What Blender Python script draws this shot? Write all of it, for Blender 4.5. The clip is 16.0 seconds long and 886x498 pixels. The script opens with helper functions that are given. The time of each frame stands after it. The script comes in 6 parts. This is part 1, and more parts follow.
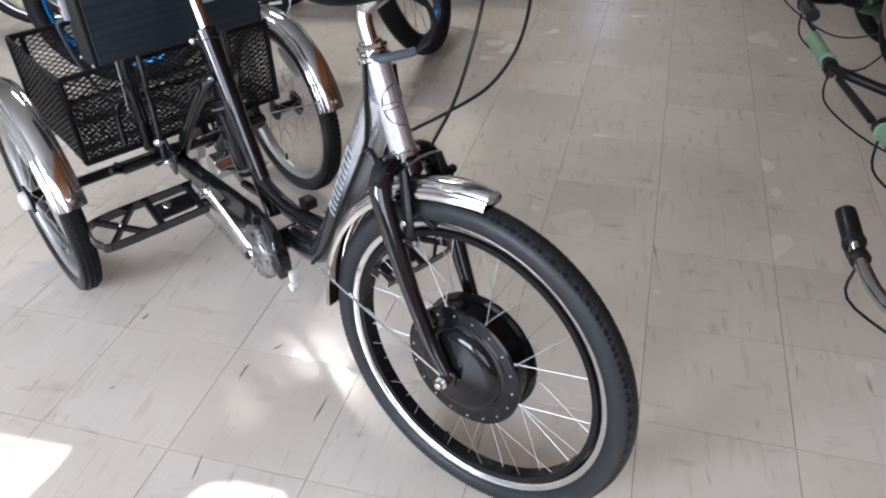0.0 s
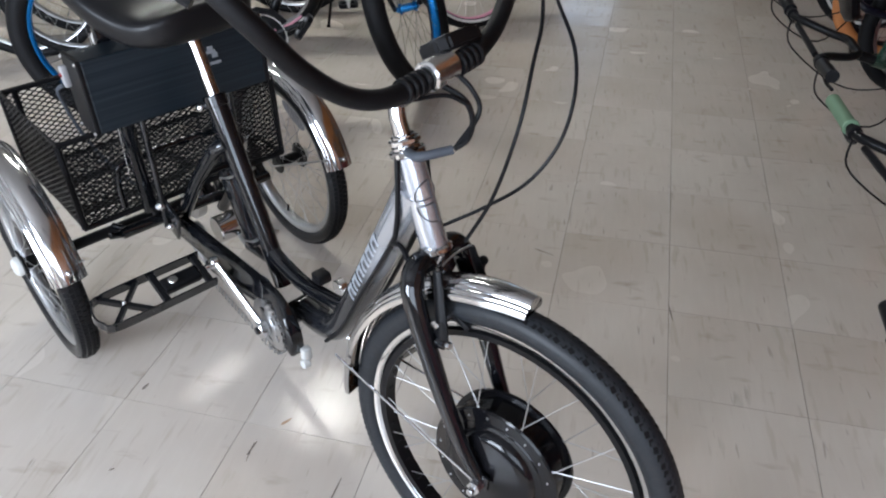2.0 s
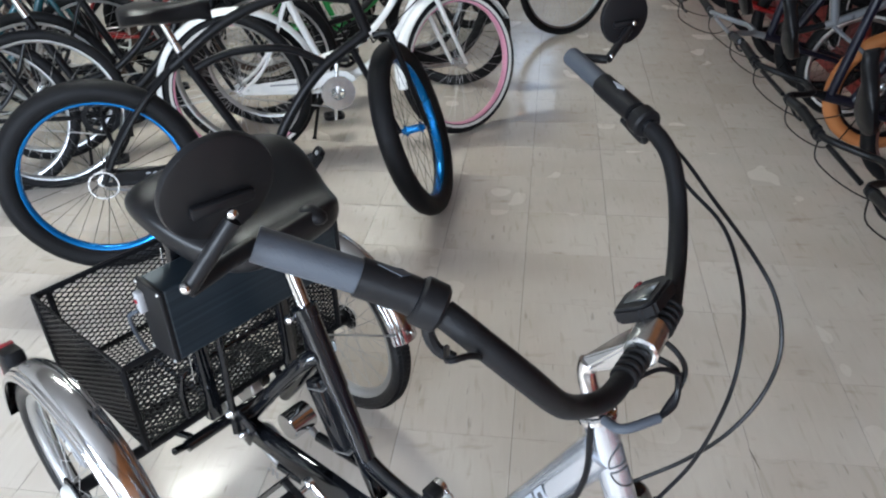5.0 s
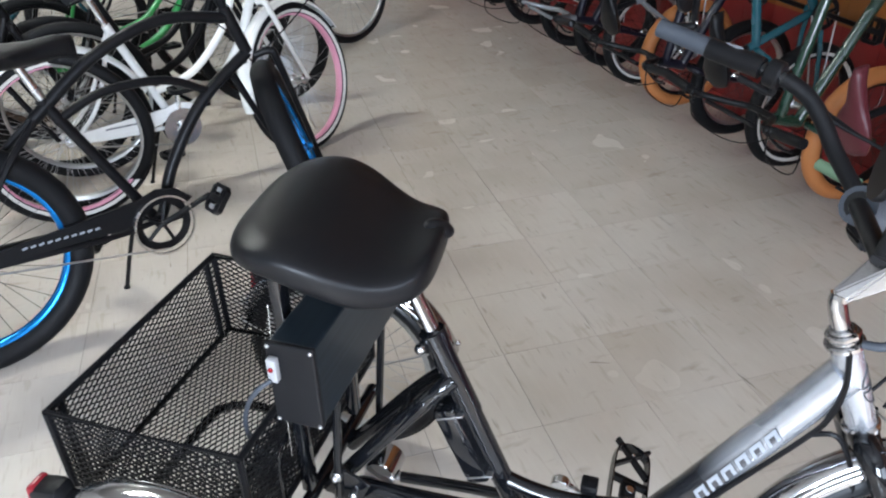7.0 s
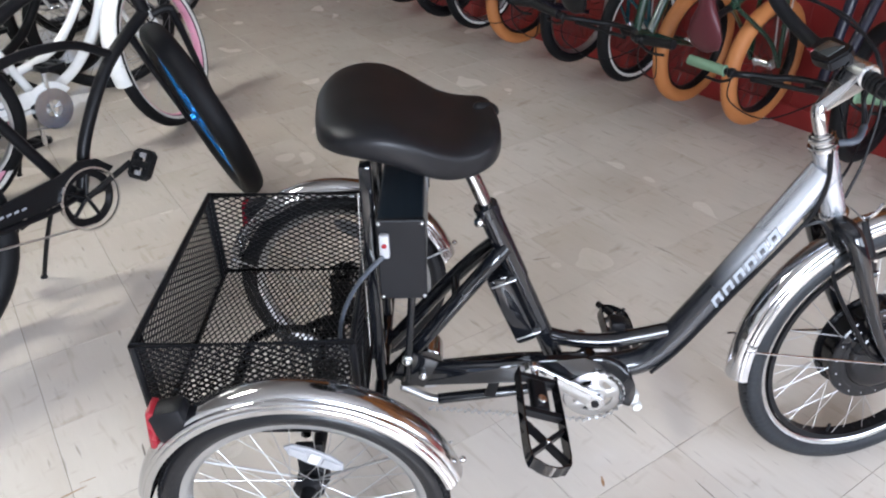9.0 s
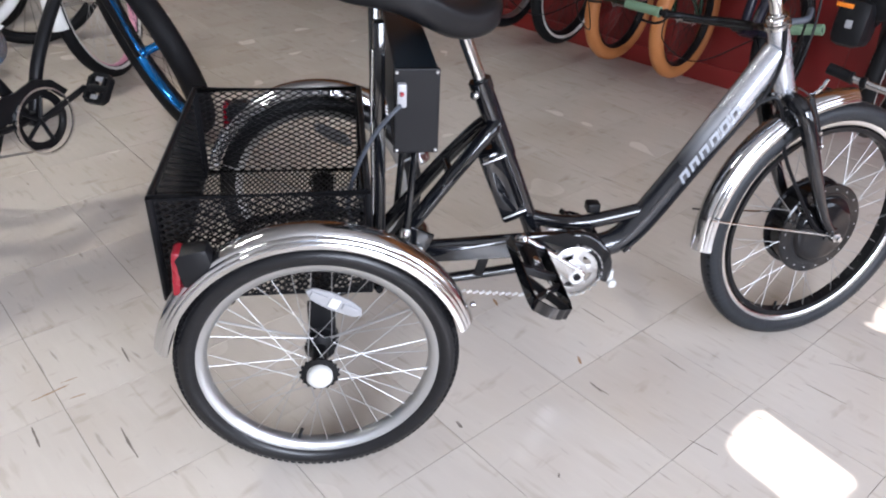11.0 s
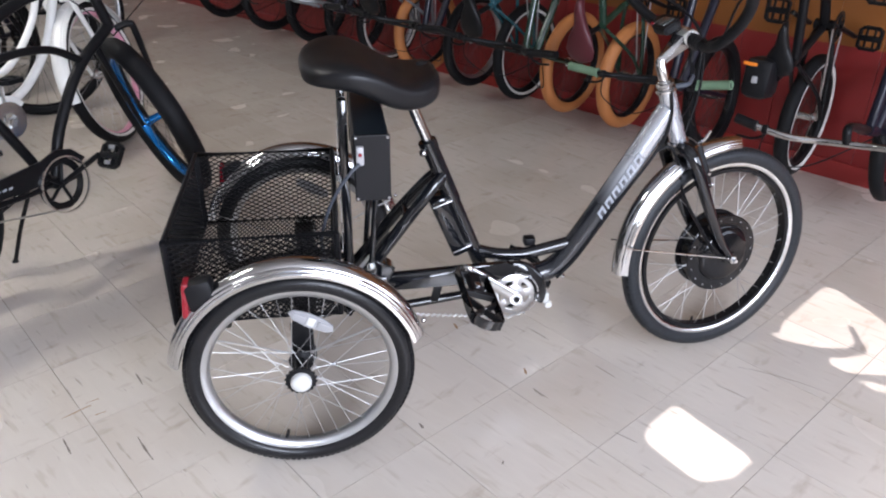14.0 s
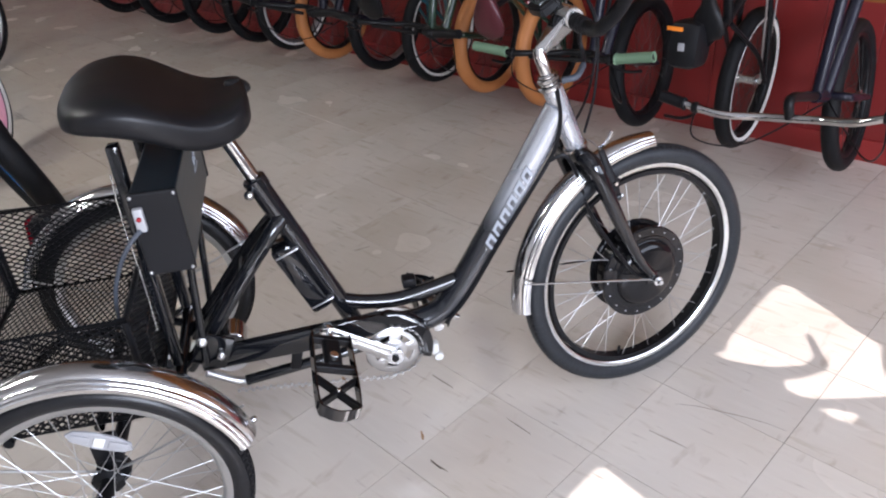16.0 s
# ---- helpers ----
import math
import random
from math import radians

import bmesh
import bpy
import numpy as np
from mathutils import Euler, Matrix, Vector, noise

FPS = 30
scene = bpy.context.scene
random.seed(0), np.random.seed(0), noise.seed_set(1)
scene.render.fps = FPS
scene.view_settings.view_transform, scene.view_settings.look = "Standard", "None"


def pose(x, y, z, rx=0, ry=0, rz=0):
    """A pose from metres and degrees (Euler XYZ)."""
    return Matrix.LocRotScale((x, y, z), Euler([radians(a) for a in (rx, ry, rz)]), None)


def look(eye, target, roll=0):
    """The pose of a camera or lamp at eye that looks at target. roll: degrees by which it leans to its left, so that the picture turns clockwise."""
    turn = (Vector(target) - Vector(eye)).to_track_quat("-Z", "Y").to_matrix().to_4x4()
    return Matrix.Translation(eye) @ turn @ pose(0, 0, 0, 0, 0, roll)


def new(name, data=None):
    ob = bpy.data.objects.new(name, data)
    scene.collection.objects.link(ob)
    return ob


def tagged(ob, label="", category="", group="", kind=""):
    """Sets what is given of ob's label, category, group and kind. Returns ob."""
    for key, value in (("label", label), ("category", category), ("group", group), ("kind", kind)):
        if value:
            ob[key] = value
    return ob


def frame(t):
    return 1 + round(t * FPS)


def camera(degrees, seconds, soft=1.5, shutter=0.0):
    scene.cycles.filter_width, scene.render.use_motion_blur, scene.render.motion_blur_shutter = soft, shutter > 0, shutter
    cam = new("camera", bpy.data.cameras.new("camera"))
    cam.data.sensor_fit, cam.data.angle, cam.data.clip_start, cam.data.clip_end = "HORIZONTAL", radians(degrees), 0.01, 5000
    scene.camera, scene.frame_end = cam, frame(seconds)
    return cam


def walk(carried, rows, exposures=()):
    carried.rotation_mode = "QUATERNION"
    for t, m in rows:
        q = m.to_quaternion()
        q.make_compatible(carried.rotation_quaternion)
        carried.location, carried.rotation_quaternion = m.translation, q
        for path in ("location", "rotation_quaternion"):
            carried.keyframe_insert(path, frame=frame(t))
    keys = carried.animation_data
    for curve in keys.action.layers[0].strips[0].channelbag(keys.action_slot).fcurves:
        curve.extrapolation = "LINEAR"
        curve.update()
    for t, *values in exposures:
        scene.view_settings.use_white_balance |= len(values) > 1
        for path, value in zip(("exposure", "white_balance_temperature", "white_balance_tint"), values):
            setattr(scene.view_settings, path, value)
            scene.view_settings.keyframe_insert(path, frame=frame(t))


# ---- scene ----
cam = camera(60.9, 16.0, soft=2.1)
PATH = [
    (0, (1.840, -0.639, 1.230), (0.603, 0.393, 0.044), -2.23),
    (0.5, (1.823, -0.641, 1.243), (0.592, 0.378, 0.040), -1.77),
    (1, (1.798, -0.640, 1.254), (0.570, 0.383, 0.052), -1.08),
    (1.5, (1.749, -0.634, 1.269), (0.537, 0.412, 0.071), -0.57),
    (2, (1.686, -0.611, 1.309), (0.477, 0.470, 0.139), -1.01),
    (2.5, (1.629, -0.596, 1.341), (0.419, 0.540, 0.223), -1.63),
    (3, (1.583, -0.614, 1.393), (0.373, 0.568, 0.325), -1.54),
    (3.5, (1.544, -0.652, 1.438), (0.346, 0.549, 0.379), -1.29),
    (4, (1.492, -0.701, 1.470), (0.339, 0.552, 0.420), -0.51),
    (4.5, (1.381, -0.665, 1.484), (0.243, 0.594, 0.427), -1.41),
    (5, (1.265, -0.670, 1.507), (0.137, 0.588, 0.437), -1.72),
    (5.2, (1.208, -0.716, 1.512), (0.136, 0.603, 0.458), -2.29),
    (7.3, (0.571, -1.014, 1.466), (0.103, 0.620, 0.413), -1.30),
    (7.5, (0.521, -1.060, 1.466), (0.097, 0.588, 0.415), -1.56),
    (8, (0.410, -1.182, 1.462), (0.133, 0.500, 0.415), -2.53),
    (8.5, (0.327, -1.203, 1.413), (0.189, 0.491, 0.359), -2.00),
    (9, (0.234, -1.253, 1.394), (0.227, 0.419, 0.298), -1.23),
    (9.5, (0.113, -1.368, 1.364), (0.241, 0.292, 0.256), -1.10),
    (10, (0.066, -1.440, 1.326), (0.294, 0.203, 0.209), 1.54),
    (10.2, (0.057, -1.451, 1.317), (0.314, 0.185, 0.196), 2.60),
    (12.3, (0.015, -1.471, 0.996), (0.252, 0.303, 0.103), 2.37),
    (12.5, (0.017, -1.502, 1.027), (0.257, 0.278, 0.147), 2.58),
    (13, (0.038, -1.623, 1.153), (0.308, 0.158, 0.284), 3.17),
    (13.5, (0.054, -1.744, 1.285), (0.350, 0.014, 0.379), 1.45),
    (14, (0.078, -1.787, 1.338), (0.348, -0.050, 0.385), 0.71),
    (14.5, (0.146, -1.752, 1.350), (0.397, -0.015, 0.391), -1.20),
    (15, (0.259, -1.636, 1.338), (0.515, 0.098, 0.374), 0.14),
    (15.5, (0.366, -1.538, 1.320), (0.568, 0.186, 0.326), -1.25),
    (16, (0.431, -1.412, 1.303), (0.732, 0.274, 0.271), -4.01),
]
EXPOSURES = [(0, 0.37, 6330, 18), (1.5, 0.23, 6300, 16), (3.0, 0.33, 6100, 13), (4.0, 0.53, 6070, 12), (5.0, 0.56, 6070, 12), (8.0, 0.7, 6120, 15), (9.5, 0.68, 6260, 18), (12.5, 0.29, 6330, 21), (16.0, 0.33, 6330, 21)]
walk(cam, [(t, look(eye, target, roll)) for t, eye, target, roll in PATH], EXPOSURES)

# ---------------------------------------------------------------- world and light
TURN = 37.45                                   # the shop stands at this angle to the tricycle
ROOM = Matrix.Rotation(radians(TURN), 4, "Z")


def room(u, v, z=0.0):
    return ROOM @ Vector((u, v, z))


world = bpy.data.worlds.new("sky")
scene.world = world
world.use_nodes = True
wn = world.node_tree
sky = wn.nodes.new("ShaderNodeTexSky")
sky.sky_type, sky.sun_disc = "NISHITA", False
SUN_SLOPE, SUN_SIDE = 1.106, 0.24                # drop per metre into the room, drift along the window
ray_dir = (ROOM.to_3x3() @ Vector((SUN_SIDE, 1.0, -SUN_SLOPE))).normalized()
sky.sun_elevation = math.asin(-ray_dir.z)
sky.sun_rotation = math.atan2(-ray_dir.x, -ray_dir.y)
wn.links.new(sky.outputs[0], wn.nodes["Background"].inputs[0])
wn.nodes["Background"].inputs[1].default_value = 0.1

sun = new("sun", bpy.data.lights.new("sun", "SUN"))
sun.data.energy, sun.data.angle, sun.data.color = 5.0, radians(0.16), (1.0, 0.97, 0.92)
sun.matrix_world = look(Vector((0, 0, 6)) - ray_dir, Vector((0, 0, 6)))

WALL_U, SHOP_V, BACK_V, LEFT_U, CEIL = 2.513, -3.6, 7.5, -4.8, 3.2


def window_light(name, u, z, wide, high, power, color):
    lamp = new(name, bpy.data.lights.new(name, "AREA"))
    lamp.data.shape, lamp.data.size, lamp.data.size_y = "RECTANGLE", wide, high
    lamp.data.energy, lamp.data.color = power, color
    lamp.matrix_world = look(room(u, SHOP_V + 0.02, z), room(u, 0, z))
    return lamp


window_light("window_light", -1.50, 1.6, 1.9, 1.55, 212, (0.80, 0.91, 1.0))
window_light("window_light", 1.15, 1.6, 2.2, 1.55, 48, (0.80, 0.91, 1.0))


# ---------------------------------------------------------------- materials
def node_material(name):
    m = bpy.data.materials.new(name)
    m.use_nodes = True
    return m, m.node_tree, m.node_tree.nodes["Principled BSDF"]


def set_in(b, **kw):
    for k, v in kw.items():
        b.inputs[k.replace("_", " ")].default_value = v


def surface(name, color, rough=0.5, metal=0.0, vary=0.12, scale=6.0, grain=120.0, bump=0.05, coat=0.0, rough_vary=0.12, spec=0.5):
    """A painted, moulded or metal surface with stains, grain and fine relief."""
    m, nt, b = node_material(name)
    tc = nt.nodes.new("ShaderNodeTexCoord")
    big, small = nt.nodes.new("ShaderNodeTexNoise"), nt.nodes.new("ShaderNodeTexNoise")
    big.inputs["Scale"].default_value, small.inputs["Scale"].default_value = scale, grain
    big.inputs["Detail"].default_value = small.inputs["Detail"].default_value = 3
    for n in (big, small):
        nt.links.new(tc.outputs["Object"], n.inputs["Vector"])
    mix = nt.nodes.new("ShaderNodeMix")
    mix.data_type = "RGBA"
    mix.inputs["A"].default_value = (*[c * (1 - vary) for c in color], 1)
    mix.inputs["B"].default_value = (*[min(1, c * (1 + vary)) for c in color], 1)
    nt.links.new(big.outputs["Fac"], mix.inputs["Factor"])
    nt.links.new(mix.outputs["Result"], b.inputs["Base Color"])
    span = nt.nodes.new("ShaderNodeMapRange")
    span.inputs["To Min"].default_value = max(0.02, rough - rough_vary)
    span.inputs["To Max"].default_value = min(1, rough + rough_vary)
    nt.links.new(big.outputs["Fac"], span.inputs["Value"])
    nt.links.new(span.outputs["Result"], b.inputs["Roughness"])
    if bump:
        bp = nt.nodes.new("ShaderNodeBump")
        bp.inputs["Strength"].default_value, bp.inputs["Distance"].default_value = bump, 0.002
        nt.links.new(small.outputs["Fac"], bp.inputs["Height"])
        nt.links.new(bp.outputs["Normal"], b.inputs["Normal"])
    set_in(b, Metallic=metal, Coat_Weight=coat, Coat_Roughness=0.06, Specular_IOR_Level=spec)
    return m


def tyre_material(name, color, blocks, depth=0.6, rough=0.75):
    """Rubber with tread grooves that run across the tyre."""
    m, nt, b = node_material(name)
    tc, sep = nt.nodes.new("ShaderNodeTexCoord"), nt.nodes.new("ShaderNodeSeparateXYZ")
    nt.links.new(tc.outputs["Object"], sep.inputs[0])

    def op(kind, a, bb):
        n = nt.nodes.new("ShaderNodeMath")
        n.operation = kind
        for i, s in enumerate((a, bb)):
            if isinstance(s, (int, float)):
                n.inputs[i].default_value = s
            elif s is not None:
                nt.links.new(s, n.inputs[i])
        return n.outputs[0]

    turn = op("MULTIPLY", op("ARCTAN2", sep.outputs["X"], sep.outputs["Z"]), blocks)
    side = op("MULTIPLY", op("ABSOLUTE", sep.outputs["Y"], None), 90.0)
    wave = op("GREATER_THAN", op("SINE", op("ADD", turn, side), None), 0.1)
    noise_t = nt.nodes.new("ShaderNodeTexNoise")
    noise_t.inputs["Scale"].default_value = 40
    nt.links.new(tc.outputs["Object"], noise_t.inputs["Vector"])
    bp = nt.nodes.new("ShaderNodeBump")
    bp.inputs["Strength"].default_value, bp.inputs["Distance"].default_value = depth, 0.002
    nt.links.new(op("ADD", wave, op("MULTIPLY", noise_t.outputs["Fac"], 0.3)), bp.inputs["Height"])
    nt.links.new(bp.outputs["Normal"], b.inputs["Normal"])
    mix = nt.nodes.new("ShaderNodeMix")
    mix.data_type = "RGBA"
    mix.inputs["A"].default_value = (*[c * 0.8 for c in color], 1)
    mix.inputs["B"].default_value = (*[c * 1.25 for c in color], 1)
    nt.links.new(noise_t.outputs["Fac"], mix.inputs["Factor"])
    nt.links.new(mix.outputs["Result"], b.inputs["Base Color"])
    set_in(b, Roughness=rough, Specular_IOR_Level=0.26)
    return m


def tile_material():
    m, nt, b = node_material("vinyl_tile")
    geo, info = nt.nodes.new("ShaderNodeNewGeometry"), nt.nodes.new("ShaderNodeObjectInfo")
    rot = nt.nodes.new("ShaderNodeMapping")
    rot.inputs["Rotation"].default_value = (0, 0, radians(-TURN))
    nt.links.new(geo.outputs["Position"], rot.inputs["Vector"])
    shift = nt.nodes.new("ShaderNodeVectorMath")
    shift.operation = "MULTIPLY_ADD"
    shift.inputs[1].default_value = (1, 1, 1)
    nt.links.new(rot.outputs[0], shift.inputs[0])
    rnd = nt.nodes.new("ShaderNodeMath")
    rnd.operation = "MULTIPLY"
    rnd.inputs[1].default_value = 37.0
    nt.links.new(info.outputs["Random"], rnd.inputs[0])
    nt.links.new(rnd.outputs[0], shift.inputs[2])

    def stretched(sx, sy, detail, lo, hi, a, bb):
        mp = nt.nodes.new("ShaderNodeMapping")
        mp.inputs["Scale"].default_value = (sx, sy, 1)
        nt.links.new(shift.outputs[0], mp.inputs["Vector"])
        n = nt.nodes.new("ShaderNodeTexNoise")
        n.inputs["Scale"].default_value, n.inputs["Detail"].default_value = 1.0, detail
        nt.links.new(mp.outputs[0], n.inputs["Vector"])
        r = nt.nodes.new("ShaderNodeMapRange")
        r.inputs["From Min"].default_value, r.inputs["From Max"].default_value = lo, hi
        r.inputs["To Min"].default_value, r.inputs["To Max"].default_value = a, bb
        nt.links.new(n.outputs["Fac"], r.inputs["Value"])
        return r.outputs["Result"]

    def mixed(fac, a, bb):
        mx = nt.nodes.new("ShaderNodeMix")
        mx.data_type = "RGBA"
        nt.links.new(fac, mx.inputs["Factor"])
        for key, val in (("A", a), ("B", bb)):
            if isinstance(val, tuple):
                mx.inputs[key].default_value = (*val, 1)
            else:
                nt.links.new(val, mx.inputs[key])
        return mx.outputs["Result"]

    base = mixed(stretched(3, 3, 3, 0.3, 0.7, 0.2, 0.8), (0.508, 0.458, 0.402), (0.585, 0.532, 0.472))
    base = mixed(stretched(60, 9, 3, 0.45, 0.80, 0, 0.22), base, (0.65, 0.605, 0.54))
    base = mixed(stretched(45, 7, 2, 0.30, 0.40, 0.45, 0), base, (0.42, 0.36, 0.29))
    base = mixed(stretched(76, 10, 2, 0.685, 0.78, 0, 0.48), base, (0.16, 0.12, 0.10))
    base = mixed(stretched(30, 4.0, 3, 0.70, 0.80, 0, 0.40), base, (0.15, 0.105, 0.08))
    base = mixed(stretched(2.2, 2.2, 3, 0.45, 0.78, 0, 0.36), base, (0.40, 0.32, 0.24))
    base = mixed(stretched(9, 24, 3, 0.62, 0.80, 0, 0.4), base, (0.24, 0.16, 0.10))
    tint = nt.nodes.new("ShaderNodeHueSaturation")
    val = nt.nodes.new("ShaderNodeMapRange")
    val.inputs["To Min"].default_value, val.inputs["To Max"].default_value = 0.985, 1.015
    nt.links.new(info.outputs["Random"], val.inputs["Value"])
    nt.links.new(val.outputs[0], tint.inputs["Value"])
    nt.links.new(base, tint.inputs["Color"])
    nt.links.new(tint.outputs[0], b.inputs["Base Color"])
    nt.links.new(stretched(3.5, 3, 2, 0.25, 0.75, 0.13, 0.30), b.inputs["Roughness"])
    bp = nt.nodes.new("ShaderNodeBump")
    bp.inputs["Strength"].default_value, bp.inputs["Distance"].default_value = 0.10, 0.003
    nt.links.new(stretched(9, 7, 2, 0.0, 1.0, 0, 1.6), bp.inputs["Height"])
    nt.links.new(bp.outputs["Normal"], b.inputs["Normal"])
    set_in(b, Specular_IOR_Level=0.5)
    return m


def fade_paint():
    """Frame paint that fades from silver at the head to black lower down."""
    m, nt, b = node_material("silver_to_black_paint")
    tc, sep = nt.nodes.new("ShaderNodeTexCoord"), nt.nodes.new("ShaderNodeSeparateXYZ")
    nt.links.new(tc.outputs["Object"], sep.inputs[0])
    r = nt.nodes.new("ShaderNodeMapRange")
    r.interpolation_type = "SMOOTHSTEP"
    r.inputs["From Min"].default_value, r.inputs["From Max"].default_value = 0.47, 0.63
    nt.links.new(sep.outputs["Z"], r.inputs["Value"])
    mx = nt.nodes.new("ShaderNodeMix")
    mx.data_type = "RGBA"
    mx.inputs["A"].default_value, mx.inputs["B"].default_value = (0.012, 0.013, 0.016, 1), (0.50, 0.52, 0.56, 1)
    nt.links.new(r.outputs[0], mx.inputs["Factor"])
    nt.links.new(mx.outputs["Result"], b.inputs["Base Color"])
    mt = nt.nodes.new("ShaderNodeMath")
    mt.operation = "MULTIPLY"
    mt.inputs[1].default_value = 0.75
    nt.links.new(r.outputs[0], mt.inputs[0])
    nt.links.new(mt.outputs[0], b.inputs["Metallic"])
    flake = nt.nodes.new("ShaderNodeTexNoise")
    flake.inputs["Scale"].default_value = 900
    bp = nt.nodes.new("ShaderNodeBump")
    bp.inputs["Strength"].default_value, bp.inputs["Distance"].default_value = 0.08, 0.0005
    nt.links.new(flake.outputs["Fac"], bp.inputs["Height"])
    nt.links.new(bp.outputs["Normal"], b.inputs["Normal"])
    set_in(b, Roughness=0.24, Specular_IOR_Level=0.3, Coat_Weight=0.7, Coat_Roughness=0.05)
    return m


def wall_paint():
    """Boarded wall painted red below and orange above, with a soft uneven line."""
    m, nt, b = node_material("painted_boards")
    tc, sep = nt.nodes.new("ShaderNodeTexCoord"), nt.nodes.new("ShaderNodeSeparateXYZ")
    nt.links.new(tc.outputs["Object"], sep.inputs[0])
    n = nt.nodes.new("ShaderNodeTexNoise")
    n.inputs["Scale"].default_value, n.inputs["Detail"].default_value = 5, 5
    nt.links.new(tc.outputs["Object"], n.inputs["Vector"])
    edge = nt.nodes.new("ShaderNodeMath")
    edge.operation = "GREATER_THAN"
    edge.inputs[1].default_value = 0.585
    nt.links.new(sep.outputs["Z"], edge.inputs[0])
    cols = []
    for a, c in (((0.15, 0.009, 0.009), (0.21, 0.014, 0.012)), ((0.18, 0.056, 0.009), (0.23, 0.080, 0.014))):
        mx = nt.nodes.new("ShaderNodeMix")
        mx.data_type = "RGBA"
        mx.inputs["A"].default_value, mx.inputs["B"].default_value = (*a, 1), (*c, 1)
        nt.links.new(n.outputs["Fac"], mx.inputs["Factor"])
        cols.append(mx.outputs["Result"])
    mx = nt.nodes.new("ShaderNodeMix")
    mx.data_type = "RGBA"
    nt.links.new(edge.outputs[0], mx.inputs["Factor"])
    nt.links.new(cols[0], mx.inputs["A"])
    nt.links.new(cols[1], mx.inputs["B"])
    nt.links.new(mx.outputs["Result"], b.inputs["Base Color"])
    bp = nt.nodes.new("ShaderNodeBump")
    bp.inputs["Strength"].default_value, bp.inputs["Distance"].default_value = 0.25, 0.003
    nt.links.new(n.outputs["Fac"], bp.inputs["Height"])
    nt.links.new(bp.outputs["Normal"], b.inputs["Normal"])
    set_in(b, Roughness=0.45)
    return m


def brushed():
    """Dark blue-black anodised aluminium with lengthwise brushing."""
    m, nt, b = node_material("brushed_dark_aluminium")
    tc, mp, n = nt.nodes.new("ShaderNodeTexCoord"), nt.nodes.new("ShaderNodeMapping"), nt.nodes.new("ShaderNodeTexNoise")
    mp.inputs["Scale"].default_value = (30, 1.2, 140)
    n.inputs["Scale"].default_value, n.inputs["Detail"].default_value = 1.0, 4
    nt.links.new(tc.outputs["Object"], mp.inputs["Vector"])
    nt.links.new(mp.outputs[0], n.inputs["Vector"])
    mx = nt.nodes.new("ShaderNodeMix")
    mx.data_type = "RGBA"
    mx.inputs["A"].default_value, mx.inputs["B"].default_value = (0.008, 0.012, 0.018, 1), (0.04, 0.058, 0.075, 1)
    nt.links.new(n.outputs["Fac"], mx.inputs["Factor"])
    nt.links.new(mx.outputs["Result"], b.inputs["Base Color"])
    set_in(b, Roughness=0.32, Metallic=0.6)
    return m


M_TILE = tile_material()
M_JOINT = surface("tile_joint", (0.15, 0.125, 0.10), 0.8, vary=0.2)
M_WALL = wall_paint()
M_CEIL = surface("dull_ceiling_paint", (0.36, 0.35, 0.34), 0.85, vary=0.08, bump=0.2)
M_PLASTER = surface("plaster", (0.62, 0.61, 0.59), 0.8, vary=0.06, bump=0.2)
M_GREYWALL = surface("pale_wall_paint", (0.66, 0.65, 0.63), 0.8, vary=0.1, bump=0.2)
M_FADE = fade_paint()
M_BLACK = surface("gloss_black_paint", (0.005, 0.0055, 0.007), 0.055, vary=0.1, bump=0.0, rough_vary=0.02, spec=0.62)
M_MOTOR = surface("black_cast_cover", (0.005, 0.005, 0.006), 0.10, vary=0.1, bump=0.01, spec=0.32)
M_SATIN = surface("satin_black", (0.006, 0.006, 0.007), 0.34, vary=0.15, bump=0.04, spec=0.17)
M_PLASTIC = surface("black_plastic", (0.007, 0.007, 0.008), 0.42, vary=0.15, bump=0.08, spec=0.17)
M_FOAM = surface("black_foam_sleeve", (0.006, 0.006, 0.007), 0.5, vary=0.2, grain=500, bump=0.25, spec=0.16)
M_GRIP = surface("grey_rubber_grip", (0.038, 0.045, 0.058), 0.6, vary=0.2, grain=400, bump=0.3)
M_VINYL = surface("black_saddle_vinyl", (0.007, 0.007, 0.008), 0.36, vary=0.15, grain=450, bump=0.12, spec=0.22)
M_CHROME = surface("chrome", (0.55, 0.55, 0.56), 0.085, 1.0, vary=0.05, bump=0.0, rough_vary=0.05)
M_POLISH = surface("polished_chrome", (0.60, 0.60, 0.61), 0.13, 1.0, vary=0.06, bump=0.015, rough_vary=0.08)
M_ALLOY = surface("polished_alloy", (0.72, 0.73, 0.74), 0.25, 1.0, vary=0.06, bump=0.02)
M_RIM_F = surface("polished_rim", (0.62, 0.63, 0.64), 0.20, 1.0, vary=0.05, bump=0.01)
M_RIM = surface("silver_rim", (0.50, 0.51, 0.52), 0.38, 1.0, vary=0.05, bump=0.02)
M_CRANK = surface("satin_alloy", (0.56, 0.56, 0.56), 0.32, 1.0, vary=0.08, bump=0.03)
M_SPOKE = surface("steel_spoke", (0.46, 0.46, 0.46), 0.48, 1.0, vary=0.05, bump=0.0)
M_DARKSPOKE = surface("dark_spoke", (0.03, 0.03, 0.03), 0.4, 0.6, bump=0.0)
M_TYRE = tyre_material("black_tread_rubber", (0.009, 0.009, 0.010), 70, 0.25, 0.30)
M_TYRE_F = tyre_material("fine_tread_rubber", (0.016, 0.018, 0.021), 110, 0.8, 0.45)
M_TYRE_S = surface("smooth_black_rubber", (0.007, 0.007, 0.008), 0.6, vary=0.2, bump=0.1, spec=0.16)
